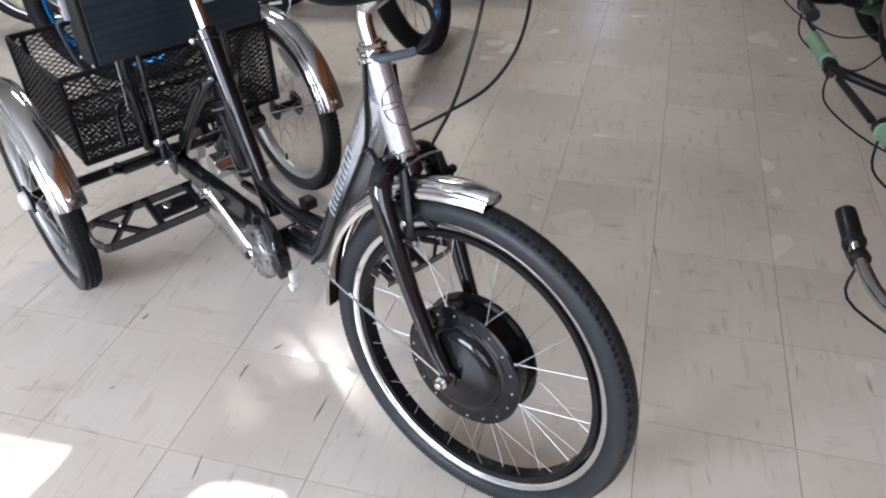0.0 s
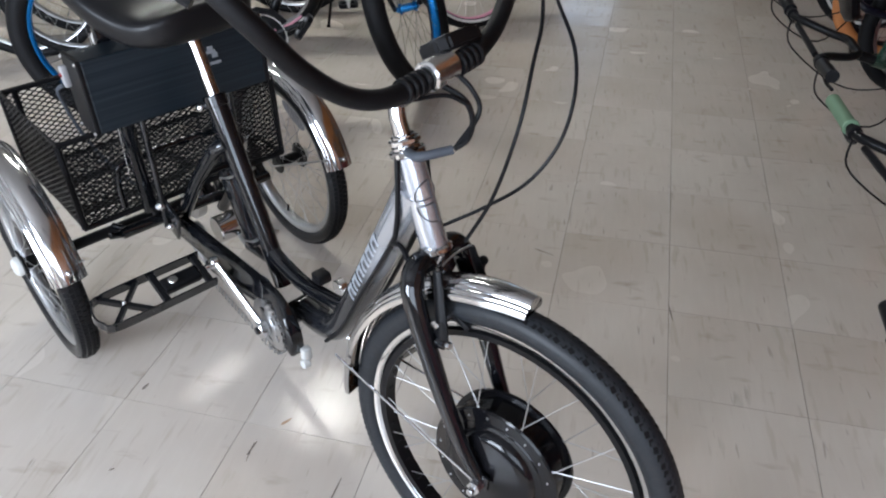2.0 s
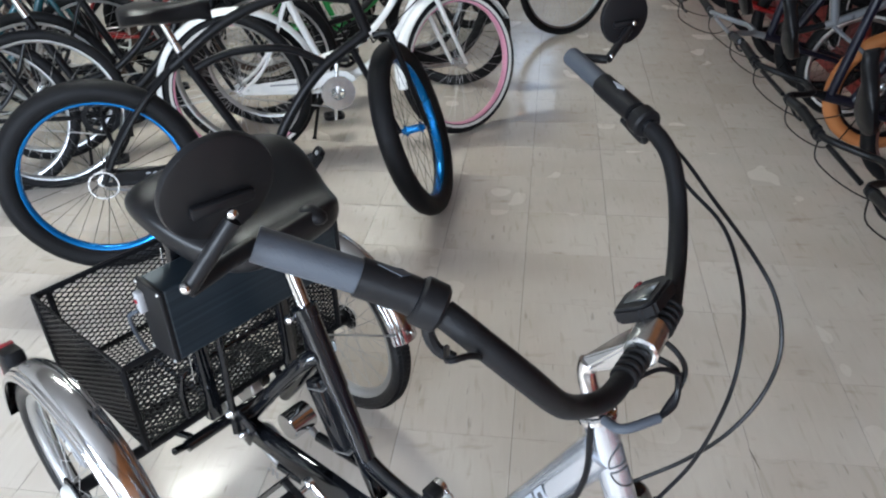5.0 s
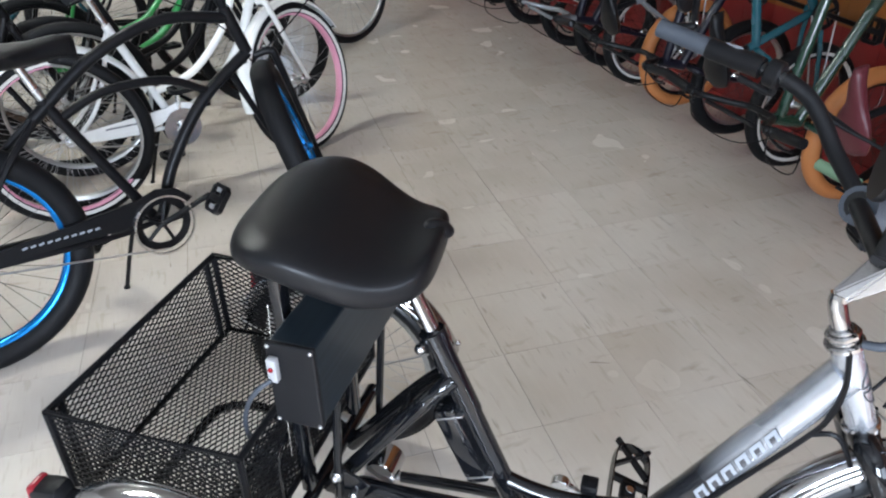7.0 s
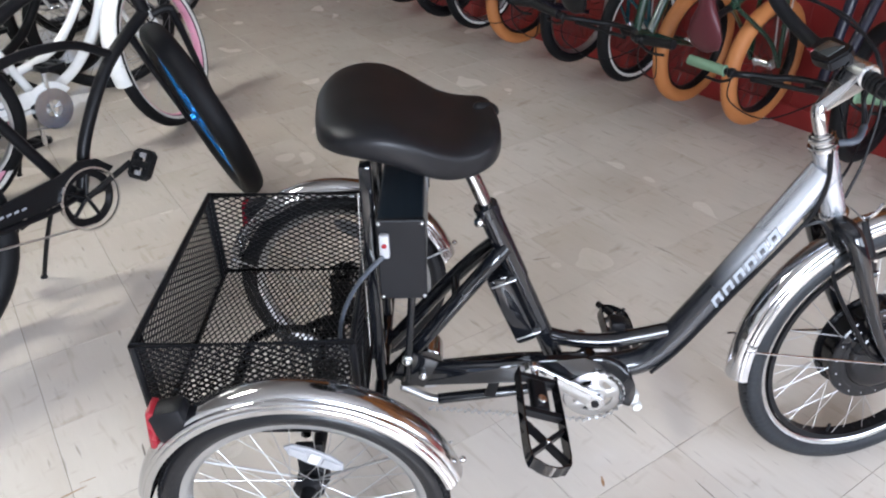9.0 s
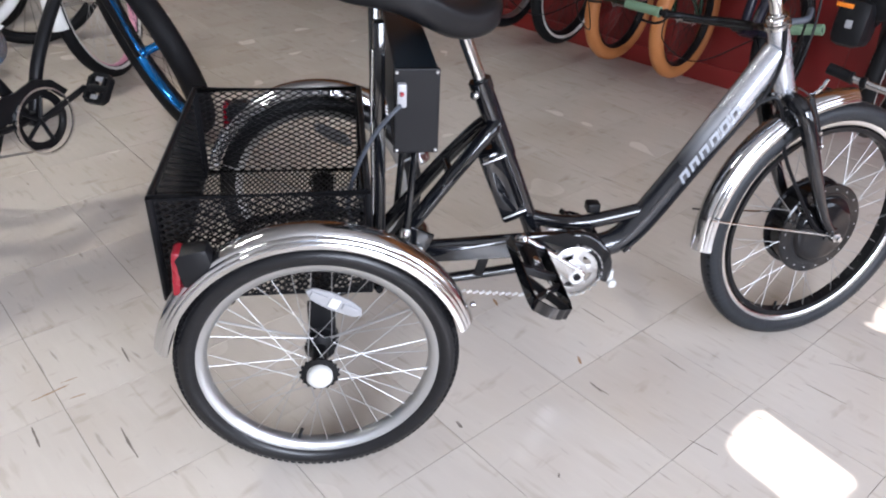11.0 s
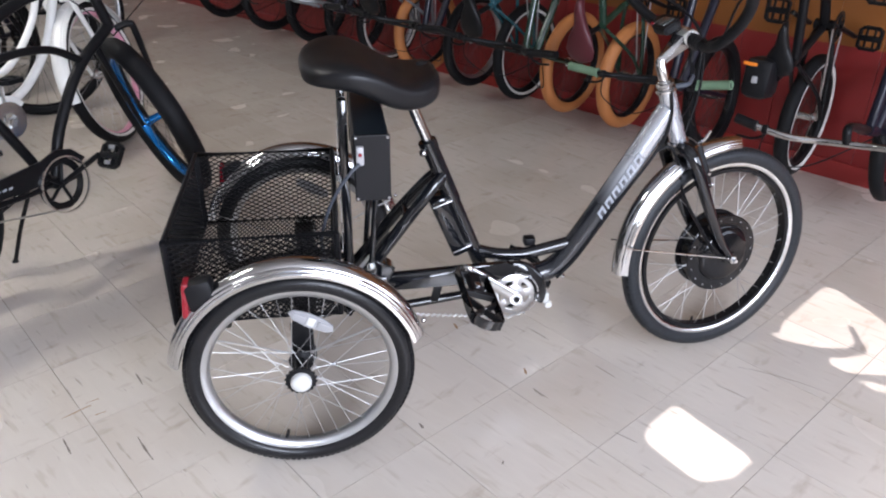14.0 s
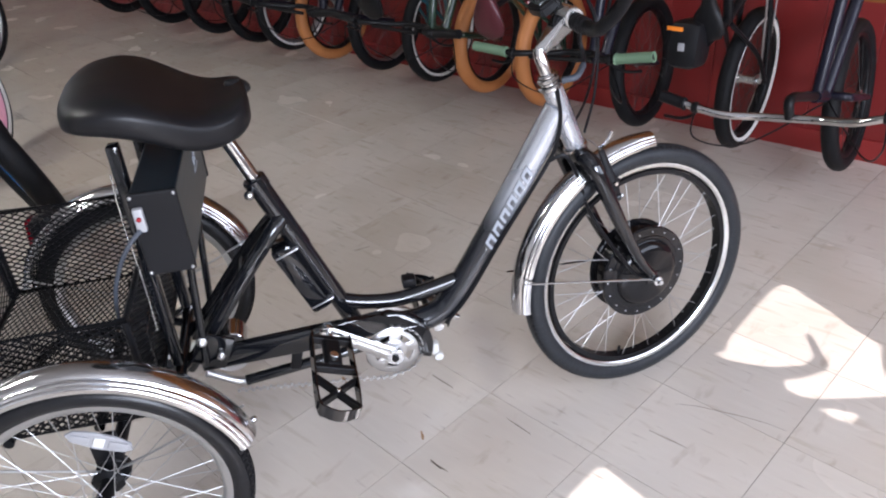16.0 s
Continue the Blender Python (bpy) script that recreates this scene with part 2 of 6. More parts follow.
M_GUM = surface("orange_gum_rubber", (0.44, 0.165, 0.05), 0.6, vary=0.15, bump=0.1)
M_BLUE = surface("blue_anodised_rim", (0.010, 0.19, 0.52), 0.24, 0.7, vary=0.08, bump=0.0)
M_PINK = surface("pink_rim_paint", (0.72, 0.32, 0.44), 0.35, vary=0.06, bump=0.0)
M_WHITE = surface("white_gloss_paint", (0.78, 0.78, 0.76), 0.25, vary=0.04, coat=0.5, bump=0.0)
M_WHITEWALL = surface("white_rubber", (0.70, 0.69, 0.66), 0.6, vary=0.06, bump=0.05)
M_HUBCAP = surface("white_hub_cap", (0.52, 0.52, 0.50), 0.4, vary=0.04, bump=0.02)
M_RED_LENS = surface("red_lens", (0.20, 0.006, 0.014), 0.25, vary=0.1, coat=0.2, bump=0.0)
M_REFLECTOR = surface("clear_reflector", (0.26, 0.26, 0.27), 0.3, vary=0.2, grain=300, bump=0.5)
M_AMBER = surface("amber_reflector", (0.72, 0.20, 0.02), 0.25, vary=0.1, bump=0.2)
M_GREEN_GRIP = surface("sage_green_grip", (0.12, 0.20, 0.125), 0.6, vary=0.1, bump=0.2)
M_GREEN = surface("dark_green_paint", (0.007, 0.030, 0.018), 0.25, vary=0.1, coat=0.6, bump=0.0)
M_BRIGHTGREEN = surface("bright_green_paint", (0.02, 0.26, 0.06), 0.3, vary=0.1, coat=0.5, bump=0.0)
M_TEAL = surface("teal_paint", (0.012, 0.07, 0.09), 0.25, vary=0.1, coat=0.6, bump=0.0)
M_RED = surface("red_paint", (0.24, 0.012, 0.014), 0.28, vary=0.1, coat=0.6, bump=0.0)
M_GREYPAINT = surface("grey_frame_paint", (0.20, 0.21, 0.23), 0.3, 0.4, vary=0.1, coat=0.5, bump=0.0)
M_NAVY = surface("dark_violet_paint", (0.007, 0.007, 0.015), 0.3, 0.0, vary=0.1, spec=0.3, bump=0.0)
M_BURGUNDY = surface("burgundy_vinyl", (0.075, 0.012, 0.018), 0.42, vary=0.12, bump=0.1)
M_BROWN_RIM = surface("brown_tyre_rubber", (0.06, 0.035, 0.025), 0.6, vary=0.15, bump=0.1)
M_DECAL = surface("pale_decal", (0.27, 0.29, 0.32), 0.35, vary=0.04, bump=0.0)
M_DARKDECAL = surface("dark_decal", (0.035, 0.035, 0.04), 0.4, vary=0.04, bump=0.0)
M_CABLE = surface("black_cable", (0.006, 0.006, 0.007), 0.35, vary=0.1, bump=0.0, spec=0.15)
M_SOCKET = surface("grey_socket_plastic", (0.30, 0.30, 0.31), 0.35, vary=0.08, bump=0.02)
M_SCREEN = surface("display_screen", (0.045, 0.05, 0.05), 0.22, vary=0.1, coat=0.5, bump=0.0)
M_STEEL = surface("zinc_steel", (0.5, 0.5, 0.5), 0.4, 1.0, vary=0.1, bump=0.03)
M_BAGTAG = surface("light_patch", (0.28, 0.28, 0.29), 0.5, bump=0.0)
m_glass, _, gb = node_material("window_glass")
set_in(gb, Base_Color=(0.95, 0.97, 0.97, 1), Roughness=0.0, Transmission_Weight=1.0, IOR=1.02)
m_mirror, _, gb = node_material("mirror_glass")
set_in(gb, Base_Color=(0.8, 0.82, 0.84, 1), Roughness=0.02, Metallic=1.0)


# ---------------------------------------------------------------- mesh helpers
# length, width and height of the tricycle's body against its sketch
PROPORTION = Matrix(((1.04, 0, 0, -0.022), (0, 1.04, 0, 0), (0, 0, 1.04, -0.012), (0, 0, 0, 1)))


def link_mesh(name, me, material, parent, label="", m=None, smooth=True):
    if material and not me.materials:
        me.materials.append(material)
    ob = new(name, me)
    if parent:
        ob.parent = parent
    if m is not None:
        ob.matrix_basis = m
    if label:
        tagged(ob, label)
    return ob


def finish(bm, name, smooth=True, angle=40):
    bmesh.ops.recalc_face_normals(bm, faces=bm.faces)
    me = bpy.data.meshes.new(name)
    if smooth:
        lim = radians(angle)
        for f in bm.faces:
            f.smooth = True
        for e in bm.edges:
            if len(e.link_faces) == 2 and e.calc_face_angle(0) > lim:
                e.smooth = False
    bm.to_mesh(me)
    bm.free()
    return me


def in_body(ob):
    """Whether a part belongs to the tricycle's body, not to one of its wheels."""
    while ob is not None:
        if "wheel" in ob.name:
            return False
        if ob.name == "electric_tricycle":
            return True
        ob = ob.parent
    return False


def part(name, bm, material, parent, label="", m=None, smooth=True, angle=40):
    """One mesh object under a thing or a part."""
    if in_body(parent):
        if m is None:
            bm.transform(PROPORTION)
        else:
            m = Matrix.Translation(PROPORTION @ m.translation) @ m.to_3x3().to_4x4()
    return link_mesh(name, finish(bm, name, smooth, angle), material, parent, label, m)


def thing(name, label, category, group="", m=None):
    ob = new(name)
    ob.empty_display_size = 0.1
    if m is not None:
        ob.matrix_basis = m
    return tagged(ob, label, category, group)


def spline(pts, per=6, closed=False):
    """Catmull-Rom through the points."""
    P = [Vector(p) for p in pts]
    if len(P) < 3 and not closed:
        return P
    n, out = len(P), []
    for i in range(n if closed else n - 1):
        a = P[(i - 1) % n] if closed or i else P[0] * 2 - P[1]
        b, c = P[i], P[(i + 1) % n]
        d = P[(i + 2) % n] if closed or i < n - 2 else P[-1] * 2 - P[-2]
        for k in range(per):
            t = k / per
            out.append(0.5 * (2 * b + (c - a) * t + (2 * a - 5 * b + 4 * c - d) * t * t + (3 * b - a - 3 * c + d) * t ** 3))
    if not closed:
        out.append(P[-1])
    return out


def sweep(bm, path, profile, closed=False, up=None, scale=None, caps=True):
    """Carry a closed profile of (across, up) pairs along a path."""
    P, n = [Vector(p) for p in path], len(path)
    tang = []
    for i in range(n):
        a = P[(i - 1) % n] if closed or i else P[i]
        b = P[(i + 1) % n] if closed or i < n - 1 else P[i]
        tang.append((b - a).normalized())
    ref = Vector(up) if up else None
    if ref is None:
        ref = Vector((0, 0, 1)) if abs(tang[0].z) < 0.9 else Vector((1, 0, 0))
    rings, side = [], None
    for i in range(n):
        if up or side is None:
            side = tang[i].cross(ref).normalized()
        else:
            side = (side - tang[i] * side.dot(tang[i])).normalized()
        top = side.cross(tang[i]).normalized()
        s = scale[i] if scale else 1.0
        rings.append([bm.verts.new(P[i] + side * (a * s) + top * (b * s)) for a, b in profile])
    k = len(profile)
    for i in range(n if closed else n - 1):
        r, q = rings[i], rings[(i + 1) % n]
        for j in range(k):
            bm.faces.new((r[j], r[(j + 1) % k], q[(j + 1) % k], q[j]))
    if caps and not closed:
        bm.faces.new(rings[0])
        bm.faces.new(rings[-1][::-1])
    return bm


def circle(r, n=10, ry=None):
    return [(r * math.cos(2 * math.pi * i / n), (ry or r) * math.sin(2 * math.pi * i / n)) for i in range(n)]


def tube(bm, pts, r, n=10, per=6, closed=False, scale=None, ry=None, up=None):
    path = spline(pts, per, closed) if len(pts) > 2 else [Vector(p) for p in pts]
    if scale and len(scale) != len(path):
        s = np.interp(np.linspace(0, 1, len(path)), np.linspace(0, 1, len(scale)), scale)
        scale = [float(x) for x in s]
    return sweep(bm, path, circle(r, n, ry), closed, up, scale)


def tubes(name, rows, material, parent, label="", m=None):
    bm = bmesh.new()
    for pts, r, *more in rows:
        tube(bm, pts, r, *more)
    return part(name, bm, material, parent, label, m)


def lathe(bm, profile, n=32, m=Matrix(), closed=True):
    """Turn a profile of (radius, y) pairs round the Y axis."""
    rings = []
    for i in range(n):
        a = 2 * math.pi * i / n
        rings.append([bm.verts.new(m @ Vector((r * math.cos(a), y, r * math.sin(a)))) for r, y in profile])
    k = len(profile)
    for i in range(n):
        r, q = rings[i], rings[(i + 1) % n]
        for j in range(k if closed else k - 1):
            bm.faces.new((r[j], r[(j + 1) % k], q[(j + 1) % k], q[j]))
    if not closed:
        for j in (0, k - 1):
            if profile[j][0] > 1e-4:
                bm.faces.new([r[j] for r in rings])
    return bm


def disc(bm, r, half, n=28, m=Matrix(), bevel=0.002):
    return lathe(bm, [(r - bevel, -half), (r, -half + bevel), (r, half - bevel), (r - bevel, half)], n, m, False)


def block(bm, size, m=Matrix(), bevel=0.003):
    made = bmesh.ops.create_cube(bm, size=1.0, matrix=m @ Matrix.Diagonal((*size, 1)))
    if bevel:
        edges = {e for v in made["verts"] for e in v.link_edges}
        bmesh.ops.bevel(bm, geom=list(edges), offset=bevel, segments=2, affect="EDGES", profile=0.5)
    return bm


def slab(bm, outline, axis, lo, hi):
    """A plate with the given outline of pairs, lying across one axis (0, 1 or 2)."""
    def at(p, d):
        q = list(p)
        q.insert(axis, d)
        return bm.verts.new(q)
    a, b = [at(p, lo) for p in outline], [at(p, hi) for p in outline]
    n = len(outline)
    for i in range(n):
        bm.faces.new((a[i], a[(i + 1) % n], b[(i + 1) % n], b[i]))
    bm.faces.new(a[::-1])
    bm.faces.new(b)
    return bm


def blob(bm, m=Matrix(), r=1.0, seg=12, rings=8):
    bmesh.ops.create_uvsphere(bm, u_segments=seg, v_segments=rings, radius=r, matrix=m)
    return bm


# ---------------------------------------------------------------- wheels
def spoke_rows(n, hub_r, hub_w, rim_r, cross=0.55):
    """Ends of laced spokes: from the hub flanges to the rim."""
    rows = []
    for i in range(n):
        a = 2 * math.pi * i / n
        side = 1 if i % 2 else -1
        lean = cross * (1 if (i // 2) % 2 else -1)
        h = a + lean
        rows.append((Vector((hub_r * math.cos(h), side * hub_w, hub_r * math.sin(h))),
                     Vector((rim_r * math.cos(a), side * 0.004, rim_r * math.sin(a)))))
    return rows


def tyre_profile(r, half, rim_r, flat=0.0):
    """Outer tread to bead."""
    mid, h = (r + rim_r) / 2, (r - rim_r) / 2
    out = []
    for i in range(12):
        a = math.radians(-150 + 300 * i / 11)
        out.append((mid + h * math.cos(a) * (1 if math.cos(a) > 0 else 1.05), half * math.sin(a)))
    return out


def make_wheel(parent, name, m, r, half, rim_r, tyre, rim, spoke, hub, n=36, hub_r=0.022, hub_w=0.03, hub_half=0.045,
               rim_in=0.02, single=False, stripe=None, label="", seg=56, rim_half=None, cross=0.55, spoke_r=0.0009):
    bm = bmesh.new()
    w = rim_half or half * 0.55
    lathe(bm, [(rim_r, -w), (rim_r, -w * 0.7), (rim_r - 0.006, -w * 0.5), (rim_r - 0.006, w * 0.5), (rim_r, w * 0.7), (rim_r, w),
               (rim_r - rim_in * 0.6, w * 0.95), (rim_r - rim_in, w * 0.45), (rim_r - rim_in, -w * 0.45), (rim_r - rim_in * 0.6, -w * 0.95)], seg)
    wheel = part(name, bm, rim, parent, label, m, angle=60)
    bm = bmesh.new()
    lathe(bm, tyre_profile(r, half, rim_r - 0.004), seg)
    part("tyre", bm, tyre, wheel, angle=70)
    if stripe:
        bm = bmesh.new()
        for s in (-1, 1):
            mid = rim_r + (r - rim_r) * 0.22
            lathe(bm, [(mid - 0.006, s * half * 0.80), (mid + 0.006, s * half * 0.97), (mid + 0.006, s * (half * 0.97 + 0.0025)), (mid - 0.006, s * (half * 0.80 + 0.0025))], seg)
        part("tyre_stripe", bm, stripe, wheel)
    bm = bmesh.new()
    lathe(bm, [(0.006, -hub_half), (0.012, -hub_half), (0.013, -hub_w - 0.004), (hub_r, -hub_w - 0.003), (hub_r, -hub_w), (0.015, -hub_w + 0.006),
               (0.015, hub_w - 0.006), (hub_r, hub_w), (hub_r, hub_w + 0.003), (0.013, hub_w + 0.004), (0.012, hub_half), (0.006, hub_half)], 16, closed=False)
    part("hub", bm, hub, wheel)
    rows = spoke_rows(n, hub_r - 0.003, hub_w, rim_r - rim_in, cross)
    if single:
        bm = bmesh.new()
        tube(bm, rows[0], spoke_r, 5)
        me = finish(bm, "spoke")
        me.materials.append(spoke)
        other = bmesh.new()
        tube(other, rows[1], spoke_r, 5)
        me2 = finish(other, "spoke")
        me2.materials.append(spoke)
        third = bmesh.new()
        tube(third, rows[2], spoke_r, 5)
        me3 = finish(third, "spoke")
        me3.materials.append(spoke)
        fourth = bmesh.new()
        tube(fourth, rows[3], spoke_r, 5)
        me4 = finish(fourth, "spoke")
        me4.materials.append(spoke)
        four = [me, me2, me3, me4]
        for i in range(n):
            turn = -2 * math.pi * (i - i % 4) / n
            link_mesh("spoke", four[i % 4], None, wheel, m=Matrix.Rotation(turn, 4, "Y"))
    else:
        bm = bmesh.new()
        for row in rows:
            tube(bm, row, spoke_r, 4)
        tagged(part("spokes", bm, spoke, wheel), kind="stuff")
    return wheel


def fender_arc(bm, r, half, a0, a1, n=40, y0=0.0, rise=0.014, thick=0.0016, taper=0.0):
    """A curved mudguard round the Y axis, from angle a0 to a1 (degrees, from forward, up)."""
    half_prof = [(0, 1.0), (0.22, 0.97), (0.40, 0.86), (0.54, 0.68), (0.62, 0.50), (0.66, 0.30), (0.72, 0.28), (0.80, 0.22), (0.85, 0.06), (0.87, -0.14), (0.92, -0.18), (0.98, -0.30), (1.0, -0.55), (0.99, -0.85)]
    prof = [(-s, h) for s, h in half_prof[:0:-1]] + half_prof
    rings = []
    for i in range(n + 1):
        a = radians(a0 + (a1 - a0) * i / n)
        w = half * (1 - taper * max(0, 1 - i / (0.12 * n)))
        ring = []
        for lift in (0, -thick):
            row = prof if lift == 0 else prof[::-1]
            for s, h in row:
                q = r + rise * h + lift
                ring.append(bm.verts.new((q * math.cos(a), y0 + w * s, q * math.sin(a))))
        rings.append(ring)
    k = len(rings[0])
    for i in range(n):
        for j in range(k):
            bm.faces.new((rings[i][j], rings[i][(j + 1) % k], rings[i + 1][(j + 1) % k], rings[i + 1][j]))
    bm.faces.new(rings[0][::-1])
    bm.faces.new(rings[-1])
    return bm


# ---------------------------------------------------------------- the room
def setting(name, bm, material, label, category, smooth=False):
    return tagged(part(name, bm, material, None, smooth=smooth), label, category, kind="structure")


def room_box(bm, u0, u1, v0, v1, z0, z1):
    return block(bm, (u1 - u0, v1 - v0, z1 - z0), ROOM @ Matrix.Translation(((u0 + u1) / 2, (v0 + v1) / 2, (z0 + z1) / 2)), 0)


bm = bmesh.new()
room_box(bm, LEFT_U - 0.2, WALL_U + 0.2, SHOP_V - 0.2, BACK_V + 0.2, -0.2, -0.0025)
floor = setting("floor", bm, M_JOINT, "beige streaked vinyl tile floor, worn and scuffed", "floor")
bm = bmesh.new()
room_box(bm, LEFT_U - 0.2, WALL_U + 0.2, SHOP_V - 0.02, BACK_V + 0.2, CEIL, CEIL + 0.15)
setting("ceiling", bm, M_CEIL, "plain dull grey shop ceiling", "ceiling")
bm = bmesh.new()
room_box(bm, LEFT_U - 0.2, LEFT_U, SHOP_V - 0.2, BACK_V + 0.2, -0.0025, CEIL)
setting("wall_west", bm, M_GREYWALL, "plain grey painted shop wall", "wall")

# back wall with a window high up
bm = bmesh.new()
BW = (0.70, 1.38, 1.15, 2.2)
room_box(bm, LEFT_U, BW[0], BACK_V, BACK_V + 0.2, -0.0025, CEIL)
room_box(bm, BW[1], WALL_U, BACK_V, BACK_V + 0.2, -0.0025, CEIL)
room_box(bm, BW[0], BW[1], BACK_V, BACK_V + 0.2, -0.0025, BW[2])
room_box(bm, BW[0], BW[1], BACK_V, BACK_V + 0.2, BW[3], CEIL)
setting("wall_north", bm, M_GREYWALL, "plain grey back wall with one window", "wall")

# unseen street side: low glazing under an added band, gaps shape the sun patches
bm = bmesh.new()
v0, v1 = SHOP_V - 0.2, SHOP_V
GLASS = [(-3.7, -0.5), (0.05, 2.25)]
# outlines traced back along the sun's rays from the bright floor patches
SUN_GAPS = [
    [(-1.30, 2.82), (-0.575, 2.82), (-0.578, 3.05), (-0.592, 3.118), (-0.60, 3.128), (-1.30, 3.145)],
    [(-0.095, 3.080), (-0.090, 2.825), (-0.105, 2.808), (-0.183, 2.815), (-0.255, 2.86), (-0.278, 2.90), (-0.284, 3.06), (-0.270, 3.09), (-0.215, 3.106), (-0.12, 3.10)],
    [(0.505, 3.046), (0.66, 3.043), (0.81, 3.036), (0.845, 3.02), (0.864, 2.975), (0.846, 2.915), (0.828, 2.83), (0.802, 2.76), (0.788, 2.665), (0.745, 2.652), (0.705, 2.64),
     (0.66, 2.60), (0.61, 2.592), (0.548, 2.655), (0.475, 2.732), (0.446, 2.775), (0.440, 2.835), (0.466, 2.853), (0.51, 2.815), (0.585, 2.773), (0.612, 2.80), (0.685, 2.856), (0.60, 2.775),
     (0.56, 2.81), (0.50, 2.87), (0.462, 2.925), (0.425, 3.0), (0.424, 3.05), (0.455, 3.03)],
    [(0.437, 2.740), (0.463, 2.713), (0.490, 2.655), (0.487, 2.632), (0.455, 2.640), (0.436, 2.68)],
]
room_box(bm, LEFT_U, WALL_U, v0, v1, -0.0025, 0.80)
edges = [LEFT_U, *[x for g in GLASS for x in g], WALL_U]
for a, b in zip(edges[::2], edges[1::2]):
    room_box(bm, a, b, v0, v1, 0.80, 2.40)
room_box(bm, LEFT_U, WALL_U, v1 - 0.02, v1, 2.40, 2.45)
band, loops = bmesh.new(), []
for loop in ([(LEFT_U, 2.45), (WALL_U, 2.45), (WALL_U, CEIL), (LEFT_U, CEIL)], *SUN_GAPS):
    ring = [band.verts.new((u, v1, z)) for u, z in loop]
    loops += [band.edges.new((ring[i], ring[i - 1])) for i in range(len(ring))]
bmesh.ops.triangle_fill(band, use_beauty=True, edges=loops)
made = bmesh.ops.extrude_face_region(band, geom=band.faces[:])
bmesh.ops.translate(band, vec=(0, -0.02, 0), verts=[p for p in made["geom"] if isinstance(p, bmesh.types.BMVert)])
band.transform(ROOM)
spare = bpy.data.meshes.new("spare")
band.to_mesh(spare)
band.free()
bm.from_mesh(spare)
bpy.data.meshes.remove(spare)
setting("wall_south", bm, M_PLASTER, "unseen shop front wall with wide low windows and gaps cut to shape sun patches", "wall")

# fluorescent ceiling lights, which the waxed floor mirrors
diffusers = []
for watt in (46.0, 11.0):
    mat, _, tube_shader = node_material("lit_diffuser")
    set_in(tube_shader, Base_Color=(0.9, 0.9, 0.88, 1), Roughness=0.5, Emission_Color=(0.97, 1.0, 0.88, 1), Emission_Strength=watt)
    diffusers.append(mat)
M_FITTING = surface("white_enamel", (0.72, 0.72, 0.70), 0.4, vary=0.05, bump=0.0)
for (u, v), m_tube in zip(((-1.17, 2.36), (-0.90, 6.40)), diffusers):
    light = thing("ceiling_light", "white fluorescent ceiling light with a lit diffuser", "ceiling light", "ceiling lights",
                  ROOM @ Matrix.Translation((u, v, CEIL)))
    bm = bmesh.new()
    for size, at in (((1.28, 0.036, 0.075), (0, 0.172, -0.0395)), ((1.28, 0.036, 0.075), (0, -0.172, -0.0395)),
                     ((0.036, 0.308, 0.075), (0.622, 0, -0.0395)), ((0.036, 0.308, 0.075), (-0.622, 0, -0.0395))):
        block(bm, size, Matrix.Translation(at), 0.004)
    part("housing", bm, M_FITTING, light, smooth=False)
    for y in (-0.078, 0.078):
        bm = bmesh.new()
        block(bm, (1.20, 0.145, 0.030), Matrix.Translation((0, y, -0.045)), 0.010)
        part("diffuser", bm, m_tube, light, "lit white diffuser")

# boarded, painted wall: a backing and single boards
bm = bmesh.new()
room_box(bm, WALL_U + 0.012, WALL_U + 0.2, SHOP_V - 0.2, BACK_V + 0.2, -0.0025, CEIL)
wall_east = setting("wall_east", bm, M_WALL, "boarded wall painted red with an orange band above", "wall")
me = None
for i in range(49):
    if me is None:
        bm = bmesh.new()
        block(bm, (0.018, 0.1985, CEIL + 0.0), Matrix.Translation((0, 0, CEIL / 2)), 0.002)
        me = finish(bm, "board", False)
        me.materials.append(M_WALL)
    link_mesh("board", me, None, wall_east, m=ROOM @ Matrix.Translation((WALL_U + 0.009, SHOP_V + 0.1 + 0.2 * i, 0)))
bm = bmesh.new()
room_box(bm, WALL_U - 0.013, WALL_U - 0.001, SHOP_V, BACK_V, 0, 0.085)
setting("baseboard", bm, surface("red_baseboard_paint", (0.24, 0.018, 0.016), 0.45, vary=0.15), "red painted baseboard along the boarded wall", "baseboard")


def window_unit(name, u0, u1, z0, z1, v, label):
    bm = bmesh.new()
    w = 0.05
    for a in ((u0, u0 + w, z0, z1), (u1 - w, u1, z0, z1), (u0 + w, u1 - w, z0, z0 + w), (u0 + w, u1 - w, z1 - w, z1)):
        room_box(bm, a[0], a[1], v - 0.03, v + 0.03, a[2], a[3])
    top = setting(name, bm, M_ALLOY, label, "window")
    bm = bmesh.new()
    room_box(bm, u0 + w, u1 - w, v - 0.003, v + 0.003, z0 + w, z1 - w)
    pane = part("pane", bm, m_glass, top, smooth=False)
    pane.visible_shadow = False


for i, (a, b) in enumerate(GLASS):
    window_unit("window_%d" % (i + 1), a, b, 0.80, 2.40, SHOP_V - 0.1, "wide shop window in an aluminium frame")
window_unit("window_3", BW[0], BW[1], BW[2], BW[3], BACK_V + 0.1, "small window in the back wall")
lamp = new("back_window_light", bpy.data.lights.new("back_window_light", "AREA"))
lamp.data.shape, lamp.data.size, lamp.data.size_y, lamp.data.energy = "RECTANGLE", 0.56, 0.93, 2.2
lamp.data.color = (0.72, 0.86, 1.0)
lamp.matrix_world = look(room((BW[0] + BW[1]) / 2, BACK_V + 0.02, (BW[2] + BW[3]) / 2), room((BW[0] + BW[1]) / 2, 0, 0.9))

